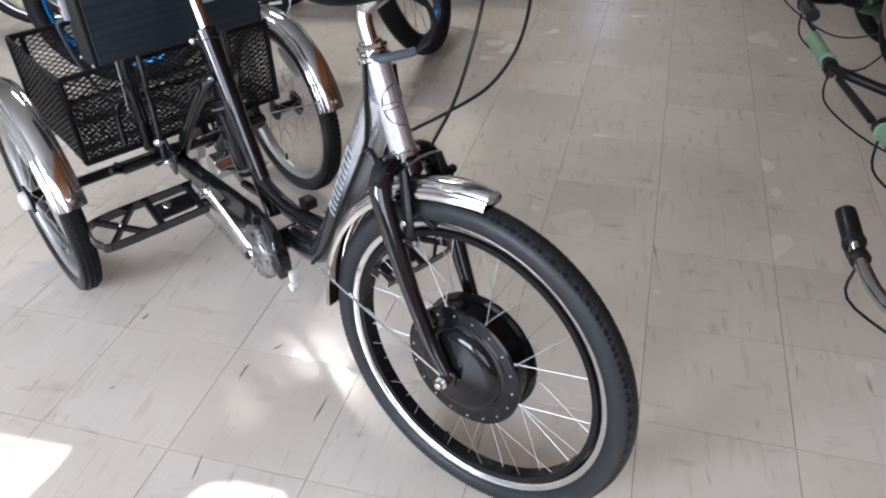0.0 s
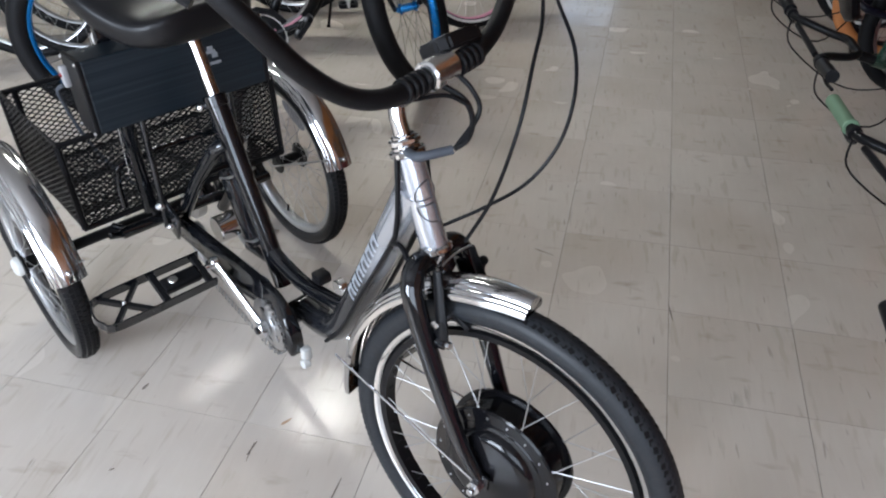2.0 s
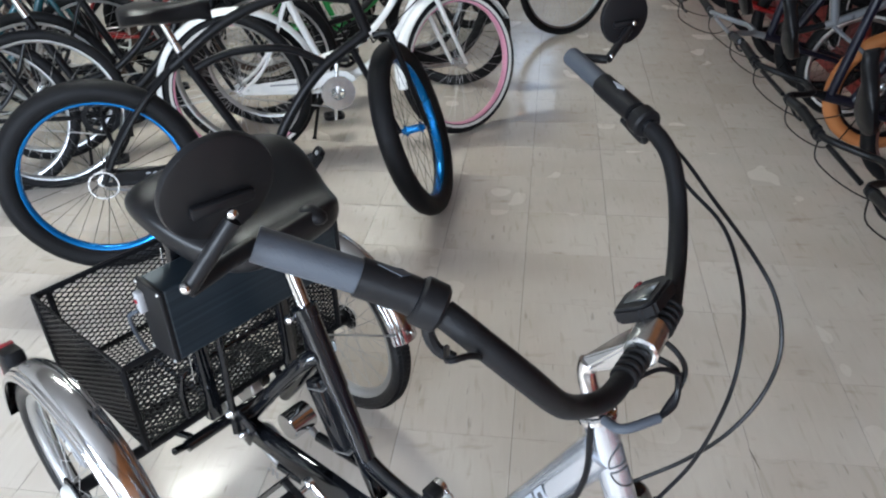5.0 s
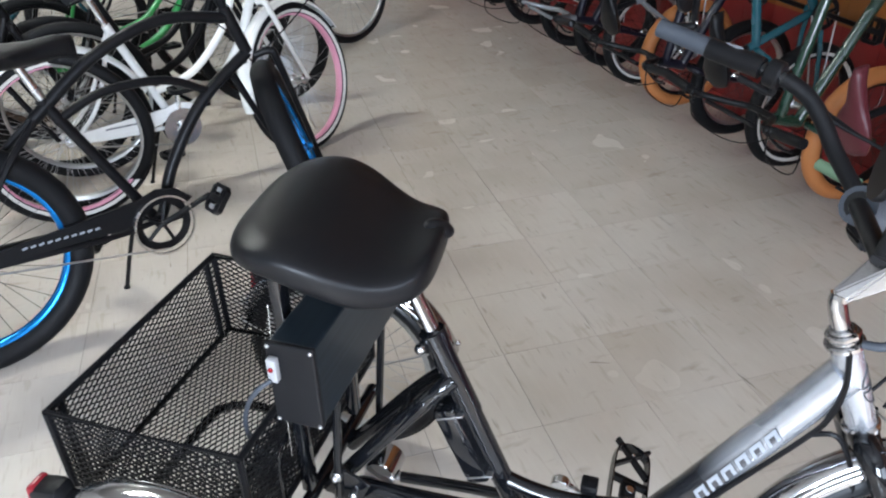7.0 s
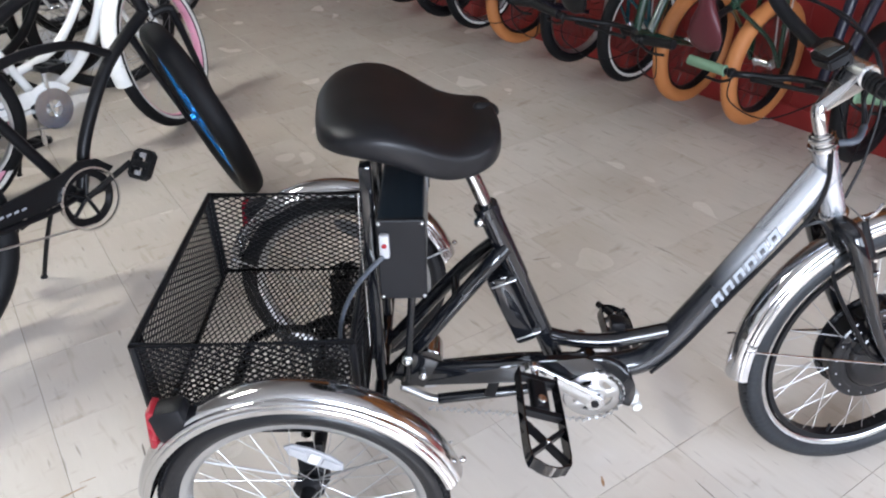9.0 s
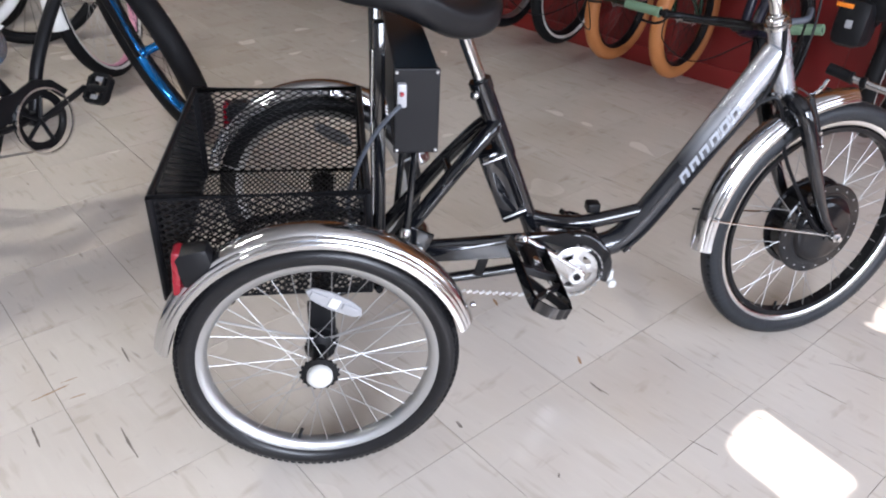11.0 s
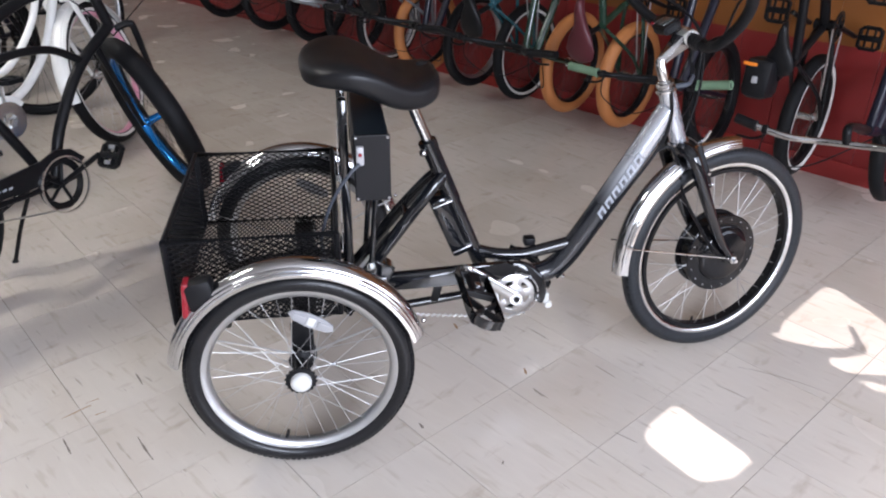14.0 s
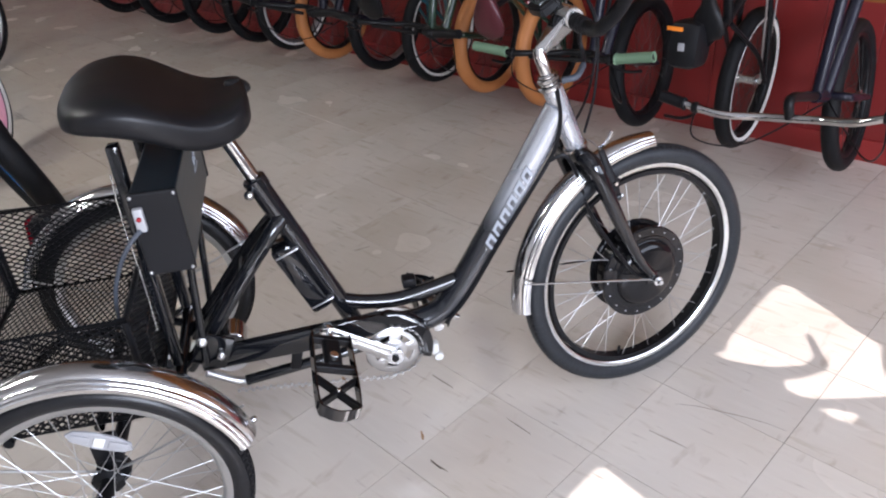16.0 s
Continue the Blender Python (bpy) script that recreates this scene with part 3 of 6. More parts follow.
# ---------------------------------------------------------------- the electric tricycle
trike = thing("electric_tricycle", "black and silver electric cargo tricycle with chrome mudguards", "tricycle")
HEAD_TOP, HEAD_LOW = Vector((0.9167, 0, 0.7607)), Vector((0.966, 0, 0.635))
STEER = 12.5
axis = (HEAD_TOP - HEAD_LOW).normalized()
S = Matrix.Translation(HEAD_LOW) @ Matrix.Rotation(radians(STEER), 4, axis) @ Matrix.Translation(-HEAD_LOW)
HUB = Vector((1.124, -0.014, 0.305))

# frame
tubes("head_tube", [((HEAD_TOP + axis * 0.002, HEAD_LOW - axis * 0.002), 0.0212, 16)], M_FADE, trike, "silver head tube")
tubes("down_tube", [([(0.930, 0, 0.715), (0.804, 0, 0.490), (0.722, 0, 0.352), (0.672, 0, 0.285), (0.62, 0, 0.262), (0.56, 0, 0.258)], 0.0285, 18, 8)],
      M_FADE, trike, "thick down tube, silver fading to black")
tubes("head_gusset", [([(0.955, 0, 0.655), (0.935, 0, 0.668), (0.90, 0, 0.655), (0.878, 0, 0.622)], 0.011, 10)], M_FADE, trike)
tubes("seat_tube", [([(0.322, 0, 0.652), (0.452, 0, 0.335), (0.475, 0, 0.275)], 0.0195, 14)], M_BLACK, trike, "gloss black seat tube")
tubes("low_tube", [([(0.440, 0, 0.352), (0.50, 0, 0.333), (0.57, 0, 0.326), (0.64, 0, 0.338), (0.70, 0, 0.352)], 0.0165, 14)], M_BLACK, trike)
tubes("sleeve", [([(0.328, 0, 0.638), (0.386, 0, 0.497)], 0.0215, 16)], M_BLACK, trike)
for s in (-1, 1):
    tubes("seat_stay", [([(0.358, s * 0.012, 0.570), (0.332, s * 0.030, 0.548), (0.258, s * 0.046, 0.460), (0.168, s * 0.055, 0.343), (0.120, s * 0.055, 0.284)], 0.0155, 12)], M_BLACK, trike)
    tubes("chain_stay", [([(0.55, s * 0.035, 0.252), (0.40, s * 0.05, 0.241), (0.225, s * 0.053, 0.221)], 0.0115, 12)], M_BLACK, trike)
    tubes("stay_end", [([(0.228, s * 0.053, 0.2213), (0.205, s * 0.053, 0.226), (0.150, s * 0.055, 0.262)], 0.0085, 10)], M_STEEL, trike, "zinc stay end")
tubes("stay_bridge", [([(0.265, -0.046, 0.470), (0.265, 0.046, 0.470)], 0.009)], M_BLACK, trike)
bm = bmesh.new()
disc(bm, 0.024, 0.038, 20, Matrix.Translation((0.545, 0, 0.254)))
part("bottom_bracket", bm, M_BLACK, trike)
# controller box strapped behind the seat tube
bm = bmesh.new()
block(bm, (0.044, 0.060, 0.172), pose(0.376, 0, 0.430, 0, -22.5, 0), 0.008)
ctrl = part("controller_box", bm, M_BLACK, trike, "black controller box strapped under the seat tube")
for d in (-0.070, 0.070):
    bm = bmesh.new()
    block(bm, (0.052, 0.063, 0.004), pose(0.378, 0, 0.431, 0, -22.5, 0) @ Matrix.Translation((0.006, 0, d)), 0.002)
    part("strap", bm, M_STEEL, ctrl, "thin steel strap")
# decal on both sides of the down tube, as plain slanted strokes
way = (Vector((0.895, 0, 0.665)) - Vector((0.722, 0, 0.352))).normalized()
across = Vector((way.z, 0, -way.x))
up_v = -across


def decal_strip(bm, c, side, lo, hi, w0, w1, lift):
    rows = []
    for k in range(5):
        h = lo + (hi - lo) * k / 4
        y = side * (math.sqrt(0.0287 ** 2 - (h - 0.006) ** 2) + lift)
        rows.append([bm.verts.new(c + up_v * h + way * (w + h * 0.5) + Vector((0, y, 0))) for w in (w0, w1)])
    for r, q in zip(rows, rows[1:]):
        bm.faces.new((r[0], r[1], q[1], q[0]))


for s in (-1, 1):
    for i in range(6):
        c = Vector((0.800, 0, 0.490)) + way * (0.0325 * i - 0.062) - up_v * 0.006
        bm = bmesh.new()
        decal_strip(bm, c, s, -0.0185, 0.0175, -0.0012, 0.0262, 0.0003)
        part("decal_edge", bm, M_DARKDECAL, trike, "dark edge of a slanted block", smooth=False)
        bm = bmesh.new()
        for lo, hi, w0, w1 in ((-0.0175, -0.0115, 0.0, 0.0250), (0.0105, 0.0165, 0.0, 0.0250), (-0.0115, 0.0105, 0.0, 0.0065), (-0.0115, 0.0105, 0.0175, 0.0250)):
            decal_strip(bm, c, s, lo, hi, w0, w1, 0.0006)
        part("decal", bm, M_DECAL, trike, "pale slanted block outline", smooth=False)
# emblem outline on the head tube
bm = bmesh.new()
mid = (HEAD_TOP + HEAD_LOW) / 2
fwd = Vector((-axis.z, 0, axis.x)) * -1
for lo, hi in ((0.004, 0.030), (-0.004, -0.032)):
    ring = []
    for i in range(19):
        if i < 6:
            turn, z = 12 - 72 * i / 6, lo
        elif i < 13:
            q = math.pi / 2 * (i - 6) / 6
            turn, z = 12 - 72 * math.cos(q), lo + (hi - lo) * math.sin(q)
        else:
            turn, z = 12, hi + (lo - hi) * (i - 12) / 7
        g = radians(turn)
        ring.append(mid + axis * z + (fwd * math.cos(g) + Vector((0, math.sin(g), 0))) * 0.0218)
    tube(bm, ring, 0.0010, 4, 2, True)
part("emblem", bm, M_DARKDECAL, trike, "dark outline emblem")
# headset, stem
for p, r, h, n in ((0.005, 0.0265, 0.005, 28), (0.013, 0.021, 0.004, 28), (0.021, 0.0235, 0.0045, 8), (0.028, 0.018, 0.003, 28)):
    bm = bmesh.new()
    c = HEAD_TOP + axis * p
    disc(bm, r, h, n, Matrix.Translation(c) @ axis.to_track_quat("Y", "Z").to_matrix().to_4x4(), 0.002)
    part("headset_cup", bm, M_CHROME, trike, "chrome headset nut" if n == 8 else "chrome headset cup")
bm = bmesh.new()
disc(bm, 0.026, 0.006, 24, Matrix.Translation(HEAD_LOW - axis * 0.008) @ axis.to_track_quat("Y", "Z").to_matrix().to_4x4(), 0.003)
part("headset_cup", bm, M_CHROME, trike)
CLAMP = Vector((0.955, 0.024, 0.889))
tubes("stem", [([HEAD_TOP + axis * 0.02, Vector((0.8975, 0, 0.808)), Vector((0.892, 0.003, 0.826)), Vector((0.893, 0.005, 0.838))], 0.0125, 16)],
      M_POLISH, trike, "polished quill stem")
bm = bmesh.new()
bar_way = Vector((-math.sin(radians(STEER)), math.cos(radians(STEER)), 0))
for p in ((0.882, 0.002, 0.838), (0.884, 0.014, 0.838), (0.889, -0.008, 0.826), (0.896, 0.014, 0.822), (0.905, 0.004, 0.826)):
    bm.verts.new(p)
for d in (-0.025, 0.025):
    for dx, dz in ((-0.006, 0.017), (0.008, 0.016), (0.010, -0.012), (-0.008, -0.015)):
        bm.verts.new(CLAMP + bar_way * d + Vector((dx, 0, dz)))
bmesh.ops.convex_hull(bm, input=bm.verts[:])
bmesh.ops.bevel(bm, geom=bm.edges[:], offset=0.002, segments=2, affect="EDGES")
part("stem_head", bm, M_POLISH, trike, "faceted forged stem head", angle=25)
bm = bmesh.new()
disc(bm, 0.0205, 0.027, 24, Matrix.Translation(CLAMP) @ pose(0, 0, 0, 0, 0, STEER), 0.003)
part("stem_clamp", bm, M_ALLOY, trike, "chrome handlebar clamp")
# handlebar
R_PTS = [CLAMP, (0.962, -0.028, 0.884), (0.968, -0.085, 0.888), (0.964, -0.133, 0.908), (0.970, -0.188, 0.956), (0.964, -0.230, 1.010), (0.935, -0.260, 1.056), (0.890, -0.276, 1.086), (0.852, -0.306, 1.110), (0.789, -0.366, 1.150)]
L_PTS = [CLAMP, (0.953, 0.080, 0.889), (0.930, 0.142, 0.897), (0.909, 0.188, 0.916), (0.885, 0.230, 0.945), (0.862, 0.256, 0.982), (0.835, 0.274, 1.012), (0.788, 0.292, 1.034), (0.700, 0.338, 1.050), (0.607, 0.382, 1.069)]
bars = tubes("handlebar", [(L_PTS[::-1] + R_PTS[1:], 0.0111, 12)], M_BLACK, trike, "black swept-back handlebar")
for pts, s, fc in ((R_PTS, -1, 0.775), (L_PTS, 1, 0.775)):
    path = spline(pts, 8)
    n = len(path)
    tubes("foam_sleeve", [(path[int(n * 0.14):int(n * (fc - 0.02))], 0.0128, 14, 1)], M_FOAM, bars, "black foam sleeve")
    for k in range(4):
        c = path[int(n * 0.075)].lerp(path[int(n * 0.14)], k / 3)
        bm = bmesh.new()
        disc(bm, 0.0165, 0.0042, 16, Matrix.Translation(c) @ pose(0, 0, 0, 0, 0, STEER), 0.002)
        part("rubber_ring", bm, M_PLASTIC, bars)
    tubes("grip", [(path[int(n * (fc + 0.115)):], 0.0152, 14, 1)], M_GRIP, bars, "grey rubber grip")
    tubes("shift_collar", [(path[int(n * (fc + 0.02)):int(n * (fc + 0.13))], 0.0172, 14, 1)], M_PLASTIC, bars)
    c0 = path[int(n * (fc + 0.085))]
    d0 = (path[int(n * (fc + 0.12))] - path[int(n * (fc + 0.05))]).normalized()
    bm = bmesh.new()
    slab(bm, [(-0.014, -0.002), (-0.006, -0.006), (0.016, 0.0), (-0.006, 0.005)], 2, 0.0155, 0.0185)
    part("inlay", bm, M_DECAL if s > 0 else M_GRIP, bars, "silver inlay" if s > 0 else "grey inlay", Matrix.Translation(c0) @ d0.to_track_quat("X", "Z").to_matrix().to_4x4(), smooth=False)
    a, b = path[int(n * fc)], path[int(n * (fc + 0.05))]
    d = (b - a).normalized()
    bm = bmesh.new()
    disc(bm, 0.022, 0.012, 18, Matrix.Translation(a) @ d.to_track_quat("Y", "Z").to_matrix().to_4x4(), 0.003)
    part("brake_clamp", bm, M_PLASTIC, bars, "black brake lever clamp")
    out = d.cross(Vector((0, 0, 1))).normalized() * (-s)
    lever = [a + Vector((0, 0, -0.014)), a + d * 0.004 + Vector((0.006, s * 0.005, -0.032)), a + d * 0.02 + Vector((0.006, s * 0.005, -0.035)), a + d * 0.06 + Vector((0.004, s * 0.004, -0.030))]
    if s < 0:
        lever = [a + Vector((0, 0, -0.014)), a + d * 0.002 + Vector((0, 0, -0.032)), a - d * 0.006 + Vector((0, 0, -0.045)), a - d * 0.022 + Vector((0, 0, -0.047))]
    tubes("brake_lever", [(lever, 0.0058, 8)], M_PLASTIC, bars, "black brake lever")
    # round mirror on the bar end
    e = path[-1]
    if s < 0:
        joint, face = Vector((0.796, -0.433, 1.145)), Vector((0.800, -0.394, 1.215))
    else:
        joint, face = Vector((0.660, 0.405, 1.068)), Vector((0.645, 0.474, 1.118))
    nrm = Vector((0.92, -0.14, -0.24)).normalized() if s < 0 else Vector((0.90, -0.42, 0.05)).normalized()
    arm = tubes("mirror_arm", [((e, e.lerp(joint, 0.98)), 0.007, 10), ((joint, face + nrm * 0.016 - Vector((0, 0, 0.016))), 0.0066, 12)], M_PLASTIC, bars, "black mirror arm")
    for c in (joint, face + nrm * 0.018 - Vector((0, 0, 0.012))):
        bm = bmesh.new()
        blob(bm, Matrix.Translation(c + Vector((0.004, s * 0.003, 0.005))), 0.0042)
        part("bolt", bm, M_CHROME, arm)
    q = Matrix.Translation(face) @ nrm.to_track_quat("Y", "Z").to_matrix().to_4x4()
    bm = bmesh.new()
    lathe(bm, [(0.0415, -0.004), (0.0445, -0.004), (0.0450, -0.001), (0.0440, 0.002), (0.0400, 0.0035), (0.0005, 0.0035), (0.0005, 0.001)], 48, q, False)
    shell = part("mirror_shell", bm, M_PLASTIC, bars, "round black mirror shell")
    bm = bmesh.new()
    lathe(bm, [(0.0005, -0.0035), (0.0415, -0.0035), (0.0415, -0.001), (0.0005, -0.001)], 40, q, False)
    part("mirror_glass", bm, m_mirror, shell, "mirror glass")
    bm = bmesh.new()
    block(bm, (0.050, 0.007, 0.011), q @ Matrix.Translation((0, 0.0065, -0.010)), 0.003)
    part("mirror_bracket", bm, M_PLASTIC, shell)
# control display beside the clamp
DISP = Matrix.Translation((0.924, 0.080, 0.906)) @ pose(0, 0, 0, -4, -30, 10) @ Matrix.Scale(0.94, 4)
bm = bmesh.new()
slab(bm, [(-0.030, -0.046), (0.010, -0.050), (0.026, -0.036), (0.028, 0.030), (0.012, 0.050), (-0.016, 0.040), (-0.034, 0.004)], 2, -0.012, 0.010)
bmesh.ops.bevel(bm, geom=bm.edges[:], offset=0.004, segments=2, affect="EDGES")
bmesh.ops.transform(bm, matrix=DISP, verts=bm.verts)
disp = part("display", bm, M_PLASTIC, bars, "small black throttle display")
bm = bmesh.new()
block(bm, (0.034, 0.048, 0.003), DISP @ Matrix.Translation((-0.002, -0.004, 0.0105)), 0.001)
part("screen", bm, M_SCREEN, disp)
bm = bmesh.new()
block(bm, (0.008, 0.016, 0.005), DISP @ Matrix.Translation((-0.020, 0.026, 0.010)), 0.002)
part("button", bm, M_RED_LENS, disp, "red button")

# cables
LBR, RBR = Vector(spline(L_PTS, 8)[56]), Vector(spline(R_PTS, 8)[56])
cable_rows = [
    ("brake_cable", [LBR + Vector((0.02, 0, -0.02)), (0.844, 0.300, 0.997), (0.915, 0.269, 0.960), (0.996, 0.212, 0.935), (1.043, 0.190, 0.896), (1.069, 0.164, 0.845), (1.066, 0.143, 0.781), (1.044, 0.109, 0.726), (1.010, 0.063, 0.691), (0.966, 0.021, 0.657)], 0.0028),
    ("brake_cable", [LBR + Vector((0.03, -0.02, -0.02)), (0.884, 0.250, 0.978), (0.948, 0.222, 0.955), (0.995, 0.176, 0.927), (1.030, 0.122, 0.892), (1.044, 0.085, 0.820), (1.030, 0.055, 0.720), (1.000, 0.030, 0.640)], 0.0028),
    ("brake_cable", [RBR + Vector((0.012, 0.007, -0.045)), (0.936, -0.306, 1.070), (0.942, -0.285, 1.064), (0.938, -0.257, 1.040), (0.945, -0.207, 1.003), (0.957, -0.150, 0.924), (0.965, -0.09, 0.879), (0.967, -0.03, 0.870), (0.980, 0.015, 0.866), (0.996, 0.04, 0.850)], 0.0030),
    ("motor_cable", [(0.945, 0.02, 0.875), (0.984, 0.040, 0.856), (0.992, 0.050, 0.826), (0.996, 0.038, 0.802), (0.988, 0.020, 0.790)], 0.0042),
    ("motor_cable", [(0.950, 0.05, 0.885), (0.982, 0.060, 0.860), (0.994, 0.060, 0.830), (0.988, 0.022, 0.790)], 0.0036),
    ("motor_cable", [(0.918, -0.022, 0.77), (0.925, -0.030, 0.71), (0.918, -0.030, 0.655), (0.897, -0.028, 0.606), (0.803, -0.026, 0.455), (0.724, -0.026, 0.324), (0.67, -0.030, 0.262)], 0.0042),
    ("motor_cable", [(0.925, 0.026, 0.75), (0.92, 0.033, 0.66), (0.885, 0.033, 0.595), (0.80, 0.028, 0.435), (0.72, 0.026, 0.31)], 0.0042),
    ("motor_cable", [(0.900, -0.028, 0.615), (0.935, -0.034, 0.625), (0.965, -0.036, 0.57), (0.985, -0.045, 0.50), (1.03, -0.062, 0.42), (1.09, -0.068, 0.335), (1.13, -0.062, 0.312)], 0.0042),
]
for name, pts, r in cable_rows:
    tubes(name, [(pts, r, 7, 8)], M_CABLE, trike)
tubes("connector", [([(0.932, -0.014, 0.776), (0.960, -0.018, 0.782), (0.988, 0.019, 0.790)], 0.0066, 10)], M_GRIP, trike, "grey cable connector")

# fork, turned with the wheel
def steered(bm):
    bmesh.ops.transform(bm, matrix=S, verts=bm.verts)
    return bm


for s in (-1, 1):
    bm = bmesh.new()
    tube(bm, [(0.968, s * 0.010, 0.612), (0.966, s * 0.034, 0.616), (0.971, s * 0.054, 0.607), (0.984, s * 0.066 - 0.002, 0.575), (1.032, s * 0.066 - 0.008, 0.465), (1.080, s * 0.062 - 0.014, 0.368), (1.120, s * 0.060 - 0.018, 0.313)], 0.0165, 16, 6, scale=[1.05, 1.1, 1.12, 1.05, 0.9, 0.72, 0.6])
    leg = part("fork_leg", steered(bm), M_BLACK, trike, "gloss black fork leg")
    bm = bmesh.new()
    block(bm, (0.034, 0.008, 0.026), Matrix.Translation((1.121, s * 0.058 - 0.018, 0.309)), 0.003)
    part("dropout", steered(bm), M_BLACK, leg)
    bm = bmesh.new()
    disc(bm, 0.0115, 0.008, 6, Matrix.Translation((1.122, s * 0.070 - 0.018, 0.307)), 0.001)
    disc(bm, 0.006, 0.018, 10, Matrix.Translation((1.122, s * 0.070 - 0.018, 0.307)), 0.001)
    part("axle_nut", steered(bm), M_ALLOY, leg, "steel axle nut")
    # linear-pull brake arm on a boss before the leg, with its pad
    bm = bmesh.new()
    tube(bm, [(1.030, s * 0.060, 0.520), (1.026, s * 0.058, 0.548), (1.014, s * 0.050, 0.588), (1.003, s * 0.043, 0.624)], 0.0045, 10, 5, scale=[1.3, 1.2, 1.0, 0.8], ry=0.0085)
    arm = part("brake_arm", steered(bm), M_SATIN, trike, "black brake arm")
    bm = bmesh.new()
    disc(bm, 0.0085, 0.016, 16, Matrix.Translation((1.022, s * 0.062, 0.520)) @ pose(0, 0, 0, 0, 0, 90), 0.002)
    part("brake_boss", steered(bm), M_BLACK, arm)
    bm = bmesh.new()
    block(bm, (0.060, 0.010, 0.011), Matrix.Translation((1.030, s * 0.032, 0.553)) @ pose(0, 0, 0, 0, 24, 0), 0.003)
    part("brake_pad", steered(bm), M_PLASTIC, arm)
    bm = bmesh.new()
    disc(bm, 0.0065, 0.010, 14, Matrix.Translation((1.024, s * 0.044, 0.553)), 0.001)
    disc(bm, 0.0050, 0.006, 6, Matrix.Translation((1.024, s * 0.064, 0.553)), 0.001)
    part("pad_bolt", steered(bm), M_CHROME, arm, "bright pad bolt")
    bm = bmesh.new()
    disc(bm, 0.0060, 0.005, 12, Matrix.Translation((1.040, s * 0.060, 0.520)) @ pose(0, 0, 0, 0, 0, 90), 0.001)
    part("bolt", steered(bm), M_CHROME, arm)
bm = bmesh.new()
disc(bm, 0.0225, 0.017, 24, Matrix.Translation(HEAD_LOW - axis * 0.030) @ axis.to_track_quat("Y", "Z").to_matrix().to_4x4(), 0.006)
part("fork_crown", steered(bm), M_BLACK, trike)
bm = bmesh.new()
tube(bm, [(1.003, -0.042, 0.625), (1.004, 0.0, 0.632), (1.002, 0.042, 0.625)], 0.0016, 6)
part("brake_wire", steered(bm), M_STEEL, trike)
bm = bmesh.new()
tube(bm, [(1.003, -0.036, 0.628), (1.006, -0.046, 0.634), (1.012, -0.053, 0.646), (1.020, -0.056, 0.664)], 0.0034, 8)
part("brake_noodle", steered(bm), M_CHROME, trike, "bright bent cable guide")
bm = bmesh.new()
tube(bm, [(1.010, 0.058, 0.535), (1.006, 0.074, 0.562), (1.004, 0.079, 0.577)], 0.0042, 8)
blob(bm, Matrix.Translation((1.004, 0.080, 0.580)), 0.008)
part("wire_anchor", steered(bm), M_PLASTIC, trike)

# front wheel with hub motor
fw = make_wheel(trike, "front_wheel", S @ Matrix.Translation(HUB), 0.3050, 0.0245, 0.263, M_TYRE_F, M_RIM_F, M_SPOKE, M_BLACK, 36,
                hub_r=0.109, hub_w=0.027, hub_half=0.05, rim_in=0.014, single=True, label="silver rimmed front wheel with hub motor", seg=72, rim_half=0.0155, cross=0.22, spoke_r=0.00085)
bm = bmesh.new()
for i in range(150):
    a = 2 * math.pi * i / 150
    for k, yy in enumerate((-0.0135, -0.0045, 0.0045, 0.0135)):
        t = a + (0.021 if k % 2 else 0.0)
        q = 0.304 - (0.0060 if abs(yy) > 0.01 else 0.0026)
        block(bm, (0.0044, 0.0074, 0.0092), Matrix.Rotation(-t, 4, "Y") @ Matrix.Translation((q, yy, 0)) @ Matrix.Rotation(math.copysign(0.45 if abs(yy) > 0.01 else 0.0, yy), 4, "Z") @ Matrix.Rotation(0.35 if yy > 0 else -0.35, 4, "X"), 0)
tagged(part("tread", bm, M_TYRE_S, fw, smooth=False), kind="stuff")
bm = bmesh.new()
lathe(bm, [(0.237, -0.0135), (0.2478, -0.0148), (0.2478, 0.0148), (0.237, 0.0135)], 72)
part("rim_well", bm, M_SATIN, fw, "black inner band of the rim")
bm = bmesh.new()
K = 1.12
mot = [(0.020, 0.054), (0.030, 0.051), (0.056, 0.0485), (0.066, 0.0455), (0.071, 0.0400), (0.073, 0.0345), (0.076, 0.0330), (0.082, 0.0330), (0.084, 0.0312), (0.100, 0.0300), (0.103, 0.0275), (0.103, 0.022), (0.095, 0.020)]
lathe(bm, [(r * K, -y) for r, y in mot] + [(r * K, y) for r, y in mot[::-1]], 64, closed=False)
motor = part("hub_motor", bm, M_MOTOR, fw, "gloss black hub motor", angle=30)
for i in range(18):
    for s in (-1, 1):
        a = 2 * math.pi * i / 18
        bm = bmesh.new()
        blob(bm, Matrix.Translation((0.103 * math.cos(a), s * 0.0308, 0.103 * math.sin(a))), 0.0020, 8, 5)
        part("cover_screw", bm, M_STEEL, fw)
tubes("valve", [(((-0.05, 0.0, -0.240), (-0.045, 0.0, -0.212)), 0.0035, 8)], M_PLASTIC, fw)
for s in (-1, 1):
    bm = bmesh.new()
    for i in range(36):
        a = 2 * math.pi * (i + 0.5) / 36
        blob(bm, Matrix.Translation((0.2360 * math.cos(a), s * 0.003, 0.2360 * math.sin(a))), 0.0019, 6, 4)
    tagged(part("nipple_row", bm, M_SATIN, fw), kind="stuff")

